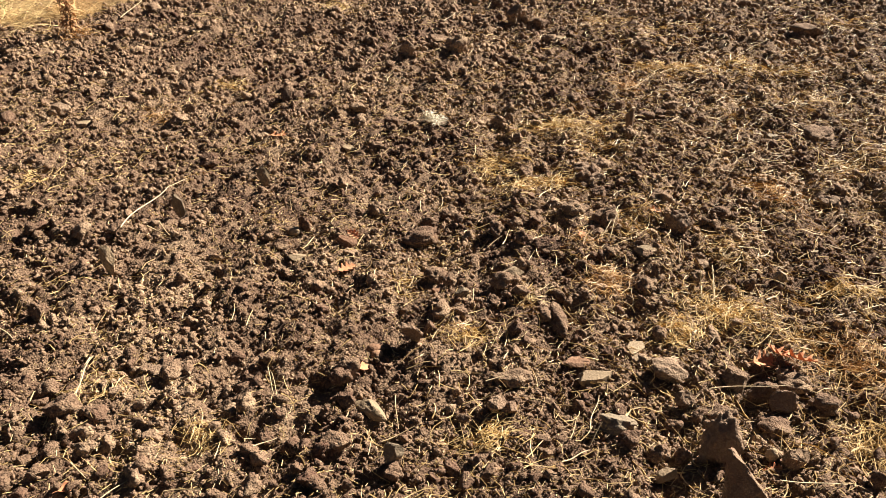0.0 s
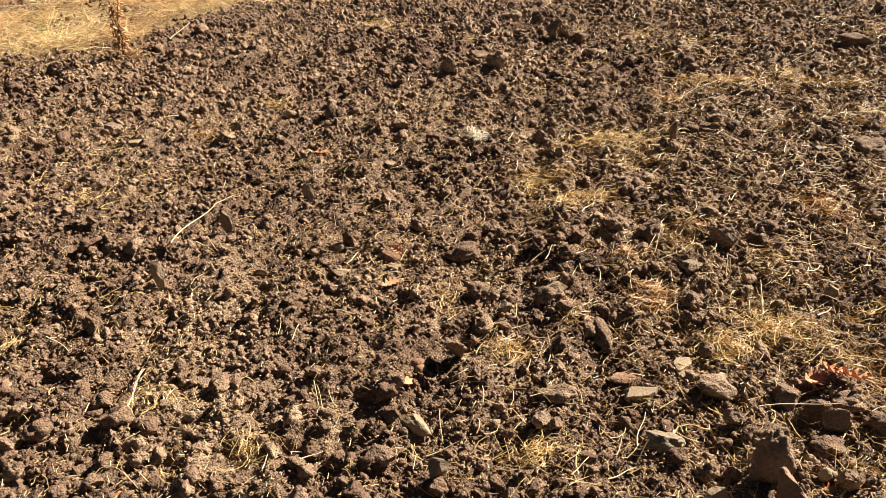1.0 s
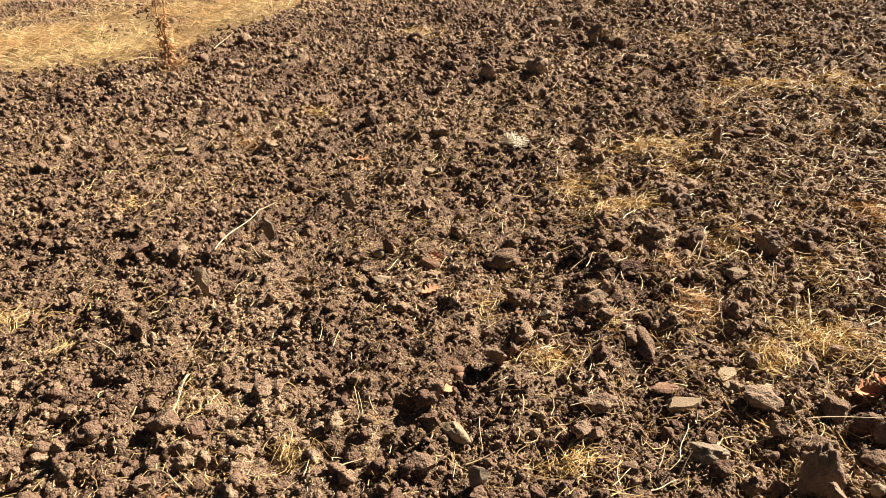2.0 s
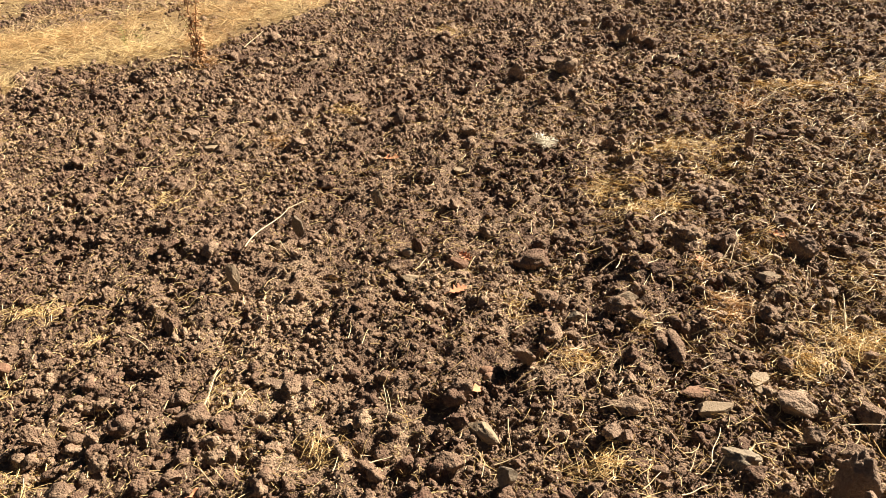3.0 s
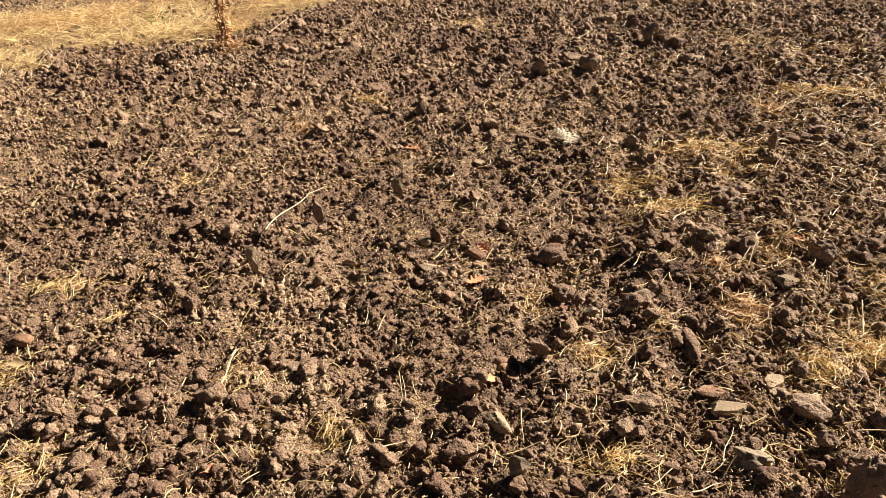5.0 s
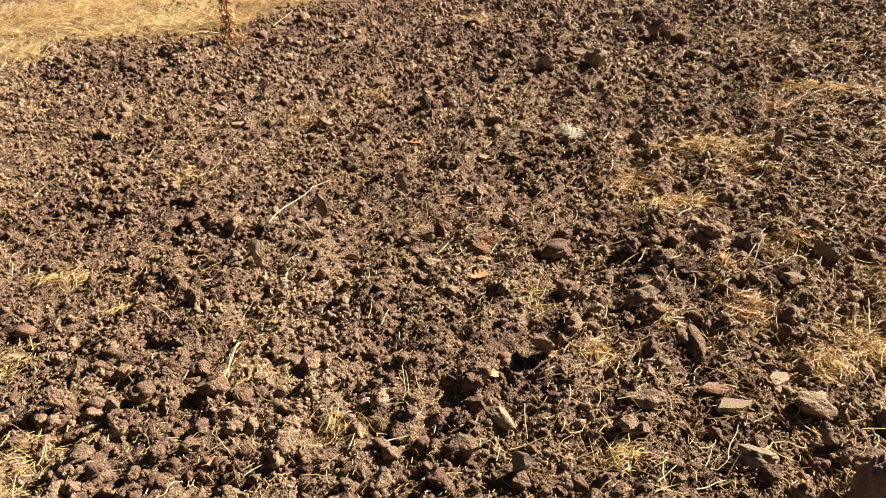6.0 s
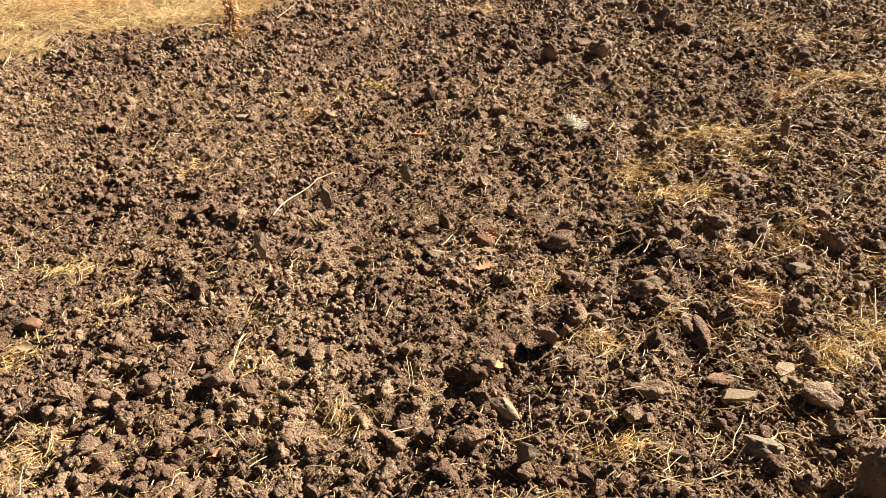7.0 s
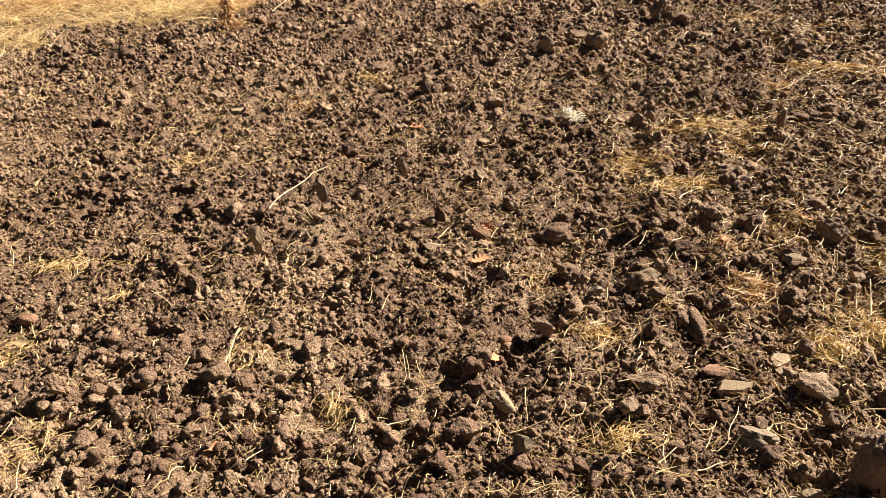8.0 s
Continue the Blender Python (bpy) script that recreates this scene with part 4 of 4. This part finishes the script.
stem((0.910, 1.976, 0.074), (0.910, 1.933, 0.020), 0.0020)
stem((-0.018, 2.455, -0.022), (0.158, 2.385, 0.013), 0.0010)
stem((-0.132, 1.373, 0.016), (-0.045, 1.411, 0.031), 0.0020)
stem((0.443, 1.387, 0.055), (0.404, 1.340, 0.012), 0.0015)
stem((0.321, 1.269, 0.043), (0.401, 1.335, 0.007), 0.0020)
stem((-0.165, 1.334, 0.012), (-0.159, 1.375, 0.021), 0.0015)
stem((-0.796, 1.198, 0.035), (-0.759, 1.256, 0.023), 0.0015)
stem((-0.653, 1.218, 0.030), (-0.561, 1.216, 0.038), 0.0015)
stem((-1.244, 1.410, 0.003), (-1.083, 1.452, 0.052), 0.0015)
stem((-0.905, 1.298, 0.051), (-0.873, 1.286, 0.003), 0.0015)
stem((0.085, 5.156, 0.035), (0.169, 5.275, 0.055), 0.0020)
stem((-2.244, 5.443, 0.029), (-2.168, 5.714, 0.078), 0.0030)
stem((-0.457, 1.342, 0.044), (-0.402, 1.372, 0.040), 0.0020)
stem((-1.411, 1.890, 0.037), (-1.324, 1.847, 0.006), 0.0020)
stem((-0.079, 1.863, 0.007), (-0.008, 1.827, 0.019), 0.0015)
stem((0.152, 1.583, 0.025), (0.230, 1.610, 0.028), 0.0015)
stem((1.181, 3.949, 0.017), (1.317, 3.981, 0.067), 0.0020)
stem((-1.055, 2.500, 0.033), (-0.982, 2.411, 0.017), 0.0025)
stem((0.204, 2.299, 0.016), (0.267, 2.362, 0.027), 0.0015)
stem((0.749, 1.484, 0.070), (0.967, 1.494, 0.066), 0.0015)
stem((1.192, 3.453, 0.020), (1.202, 3.178, 0.065), 0.0020)
stem((1.022, 3.772, 0.035), (1.226, 3.940, 0.063), 0.0020)
stem((0.661, 2.345, 0.017), (0.708, 2.443, 0.068), 0.0020)
stem((0.890, 2.228, 0.060), (0.886, 2.186, 0.003), 0.0020)
stem((0.945, 2.076, 0.065), (0.923, 1.952, 0.016), 0.0020)
stem((0.912, 2.079, 0.040), (0.890, 1.984, 0.016), 0.0020)
stem((-0.463, 1.603, 0.068), (-0.441, 1.538, 0.007), 0.0015)
stem((-1.011, 1.563, 0.027), (-0.999, 1.698, 0.055), 0.0020)
stem((1.907, 4.436, 0.011), (2.067, 4.518, 0.051), 0.0020)
stem((0.412, 1.376, 0.041), (0.460, 1.509, 0.030), 0.0015)
stem((1.023, 2.501, 0.013), (1.173, 2.376, 0.028), 0.0015)
stem((0.658, 1.954, -0.001), (0.663, 2.006, 0.029), 0.0020)
stem((1.085, 1.726, 0.032), (1.199, 1.696, 0.032), 0.0020)
stem((0.835, 1.200, 0.039), (0.997, 1.192, 0.027), 0.0015)
stem((1.253, 1.819, 0.040), (1.443, 1.903, 0.014), 0.0020)
stem((-0.104, 1.551, 0.008), (-0.089, 1.409, 0.023), 0.0015)
stem((-1.099, 2.482, 0.032), (-1.020, 2.452, 0.003), 0.0030)
stem((1.232, 2.406, 0.000), (1.341, 2.400, 0.026), 0.0015)


# ---- fallen leaves ----
def leaf(x, y, length, yaw, tilt, mat, label, lobes=4, curl=0.5, lift=0.012):
    """A dry lobed leaf, cupped, with a stalk and a raised midrib."""
    rng = np.random.RandomState(int(abs(x * 713 + y * 1931) * 10) % 100000)
    n, rows = 37, 5
    verts, faces = [], []
    for i in range(n):
        s = i / (n - 1)
        wide = 0.30 * math.sin(math.pi * min(1, s * 0.97 + 0.02)) ** 0.7 * (0.72 + 0.36 * math.cos(2 * math.pi * lobes * s + math.pi))
        for j in range(-rows, rows + 1):
            q = j / rows
            cx = q * max(wide, 0.004)
            cz = curl * (cx * cx * 2.2 + 0.35 * (s - 0.45) ** 2) + 0.02 * noise.noise(Vector((s * 5, q * 3, x * 40))) - (0.006 if j == 0 else 0)
            verts.append(((s - 0.5) + 0.05 * abs(q) * wide, cx, cz))
    w = 2 * rows + 1
    for i in range(n - 1):
        for j in range(w - 1):
            k = i * w + j
            faces.append((k, k + 1, k + w + 1, k + w))
    verts = np.array(verts) * length
    thing = new("fallen_leaf", None)
    thing.matrix_basis = pose(x, y, height(x, y) + lift, tilt, tilt * 0.6, yaw)
    blade = new("blade", mesh_of("blade", verts, faces, [mat], True))
    thick = blade.modifiers.new("thickness", "SOLIDIFY")
    thick.thickness = 0.0006
    blade.parent = thing
    path = np.stack([np.linspace(-0.5, -0.78, 6) * length, 0.03 * length * np.sin(np.linspace(0, 2, 6)), np.linspace(0.07 * curl, 0.0, 6) * length], 1)
    v, f = tubes(path[None], 0.0011, 5)
    stalk = new("leaf_stalk", mesh_of("leaf_stalk", v, f, [mat], True))
    stalk.parent = thing
    return tagged(thing, label, "leaf", "fallen leaves")


RUSTY_LABEL = "curled rust-brown lobed leaf fallen on soil"
leaf(0.965, 1.645, 0.095, 25, 24, LEAF_RUST, RUSTY_LABEL, curl=1.0, lift=0.03)
leaf(1.06, 1.63, 0.11, -60, -28, LEAF_RUST, RUSTY_LABEL, curl=1.1, lift=0.035)
leaf(1.01, 1.66, 0.09, 110, 24, LEAF_RUST, RUSTY_LABEL, curl=1.0, lift=0.03)
leaf(0.857, 1.273, 0.05, 10, 10, LEAF_RUST, "small torn rust-brown leaf beside clods", curl=0.8)
leaf(-0.305, 2.20, 0.075, 40, 12, LEAF_RUST, "torn rust-orange leaf in fine soil", curl=0.7)
leaf(-0.295, 2.405, 0.06, -30, 25, LEAF_RUST, "orange leaf leaning on a stone", curl=0.9, lift=0.03)
leaf(-1.745, 1.625, 0.06, 30, 25, LEAF_TAN, "pale tan curled leaf among straw", lobes=1, curl=1.0, lift=0.02)
leaf(-0.75, 3.385, 0.08, 15, 10, LEAF_RUST, "orange dry leaf on soil", lobes=2, curl=0.9)
leaf(-0.20, 1.645, 0.045, 60, 35, LEAF_RUST, "small dark red leaf between stones", lobes=1, curl=0.8)
leaf(0.55, 2.335, 0.05, 80, 15, LEAF_RUST, "red-brown leaf bit in straw", lobes=2, curl=0.7)
leaf(0.857, 2.48, 0.05, -20, 15, LEAF_RUST, "red-brown leaf bit beside a clod", lobes=2, curl=0.7)
leaf(-0.91, 1.255, 0.045, 50, 30, LEAF_RUST, "small brownish curled leaf half buried", lobes=1, curl=1.2)
leaf(-0.173, 1.413, 0.028, 100, 30, LEAF_TAN, "small pale husk on the soil", lobes=1, curl=1.5, lift=0.02)


# ---- the tuft of whitish fibres ----
def fluff(x, y):
    rng = np.random.RandomState(5)
    n = 170
    a, r = rng.uniform(0, 6.28, n), np.sqrt(rng.rand(n)) * 0.028
    paths = stalks(rng, x + np.cos(a) * r, y + np.sin(a) * r * 1.6, rng.uniform(0.02, 0.06, n), 0.35, 1.0, 0.018)
    v, f = tubes(paths, rng.uniform(0.001, 0.0026, n))
    tagged(new("fibre_tuft", mesh_of("fibre_tuft", v, f, [PALE_FLUFF])), "whitish tuft of dry bleached fibres on soil", "plant tuft", kind="stuff")


fluff(0.005, 3.45)


# ---- grass strip ----
def dry_grass():
    rng = np.random.RandomState(31)
    for name, s0, s1, many, label in (("dry_grass", -0.45, 2.2, 62000, "strip of matted dry yellow grass beside tilled soil"),
                                      ("far_grass", 2.6, 5.5, 26000, "dry yellow grass beyond the next strip of soil")):
        s = rng.uniform(s0, s1, many)
        t = rng.uniform(0.4, 4.8, many)
        x, y = -0.77 * (5.72 + s) + 0.64 * t, 0.64 * (5.72 + s) + 0.77 * t
        clump = 0.6 * value_noise(x * 3, y * 3) + 0.5 * value_noise(x * 8, y * 8)
        worn = value_noise(x * 1.7 + 20, y * 1.7) + 0.6 * value_noise(x * 5, y * 5 + 9)
        keep = (worn < 0.62) & (grassy(x, y) | (rng.rand(many) < np.where(s > 0.9, 0.30, 0.07))) & (rng.rand(many) < 0.60 + 0.9 * clump)
        x, y = x[keep], y[keep]
        tall = (0.04 + 0.17 * rng.rand(len(x)) ** 2) * (1 + 0.5 * value_noise(x * 2.2, y * 2.2))
        paths = stalks(rng, x, y, tall, 0.55, 0.9, 0.004, 0.3)
        paths[:, :, 2] += (0.025 * np.clip(value_noise(x * 3, y * 3), 0, 1) * rng.rand(len(x)))[:, None]
        v, f = ribbons(paths, rng.uniform(0.0009, 0.0026, len(x)))
        rusty = value_noise(x * 2.6 + 40, y * 2.6) + rng.normal(0, 0.35, len(x)) > 0.25
        tagged(new(name, mesh_of(name, v, f, [GRASS, GRASS_RUSTY], index=np.repeat(rusty, 4))), label, "grass", kind="stuff")


dry_grass()


def sprout(x, y, tall, stems, seed):
    """A thin yellow-green weed with narrow leaves."""
    rng = np.random.RandomState(seed)
    thing = new("green_weed", None)
    thing.matrix_basis = pose(x, y, height(x, y))
    for k in range(stems):
        lean = rng.normal(0, 0.18, 2) * tall
        s = np.linspace(0, 1, 7)[:, None]
        path = np.concatenate([lean * s ** 1.5 + rng.normal(0, 0.004, 2), s * tall * rng.uniform(0.6, 1)], 1)
        v, f = tubes(path[None], 0.0016, 5)
        st = new("stalk", mesh_of("stalk", v, f, [GREEN], True))
        st.parent = thing
        leaves = []
        for j in range(8):
            p = path[rng.randint(2, 7)]
            q = rng.uniform(0, 6.28)
            out = np.array([math.cos(q), math.sin(q), 0.6]) * 0.045
            leaves.append([p + out * u + np.array([0, 0, -0.02 * u * u]) for u in np.linspace(0, 1, 4)])
        v, f = tubes(leaves, 0.002, 4)
        lv = new("leaves", mesh_of("leaves", v, f, [GREEN]))
        lv.parent = thing
    tagged(thing, "thin yellow-green weed growing in dry grass", "weed", "green weeds in the grass")


sprout(-3.27, 5.56, 0.22, 4, 1)
sprout(-3.18, 5.68, 0.18, 3, 2)
sprout(-2.72, 5.62, 0.24, 3, 3)


# ---- the dried weed at the edge of the strip ----
def dried_weed(x, y):
    rng = np.random.RandomState(15)
    thing = new("dried_weed", None)
    thing.matrix_basis = pose(x, y, height(x, y))
    tops = []
    for k, (lx, ly, tall, r) in enumerate(((-0.02, 0.02, 0.62, 0.006), (0.05, 0.03, 0.58, 0.005), (-0.06, -0.03, 0.42, 0.004), (0.03, -0.02, 0.33, 0.003), (-0.07, 0.05, 0.24, 0.003))):
        s = np.linspace(0, 1, 12)[:, None]
        path = np.concatenate([np.array([[lx, ly]]) * s ** 1.4 + 0.008 * np.sin(s * 9 + k), s * tall], 1)
        v, f = tubes(path[None], r, 7)
        st = new("stalk", mesh_of("stalk", v, f, [WEED_DRY], True))
        st.parent = thing
        tops.append(path)
    for k in range(16):
        p = tops[k % 4][rng.randint(3, 11)]
        out = np.array([rng.normal(0, 0.03), rng.normal(0, 0.03), rng.uniform(0.04, 0.12)])
        u = np.linspace(0, 1, 6)[:, None]
        v, f = tubes((p + out * u + np.array([0, 0, 0.02]) * u * u)[None], 0.0018, 5)
        tw = new("twig", mesh_of("twig", v, f, [WEED_DRY], True))
        tw.parent = thing
        tops.append(np.repeat(p + out * u, 2, 0))
    for k in range(190):
        path = tops[rng.randint(0, len(tops))]
        p = path[rng.randint(0, 11)] if k > 25 else tops[rng.randint(0, 5)][rng.randint(0, 4)]
        q = rng.uniform(0, 6.28)
        size = rng.uniform(0.022, 0.050) * (1.1 if p[2] < 0.2 else 1)
        side = np.array([-math.sin(q), math.cos(q), 0])
        rows = []
        droop = rng.uniform(0.2, 1.3)
        for u in np.linspace(0, 1, 6):
            wide = 0.24 * size * math.sin(math.pi * (u * 0.9 + 0.08))
            mid = p + np.array([math.cos(q), math.sin(q), 0]) * size * u + np.array([0, 0, 0.4 * size * u - droop * size * u * u])
            curl = np.array([0, 0, wide * rng.uniform(0.2, 0.9)])
            rows += [mid - side * wide + curl, mid, mid + side * wide + curl]
        faces = [(3 * i + j, 3 * i + j + 1, 3 * i + j + 4, 3 * i + j + 3) for i in range(5) for j in range(2)]
        lv = new("withered_leaf", mesh_of("withered_leaf", np.array(rows), faces, [WEED_DRY], True))
        lv.modifiers.new("thickness", "SOLIDIFY").thickness = 0.0008
        lv.parent = thing
    n = 90
    a, r = rng.uniform(0, 6.28, n), rng.uniform(0, 0.10, n)
    paths = stalks(rng, x + np.cos(a) * r, y + np.sin(a) * r, rng.uniform(0.05, 0.14, n), 0.3, 0.8, 0.004)
    v, f = tubes(paths - np.array(thing.matrix_basis.translation), rng.uniform(0.001, 0.0024, n))
    skirt = new("dead_blades", mesh_of("dead_blades", v, f, [STRAW_RUSTY]))
    skirt.parent = thing
    tagged(thing, "dead reddish-brown weed standing upright at the grass edge", "weed")


dried_weed(-2.42, 5.06)
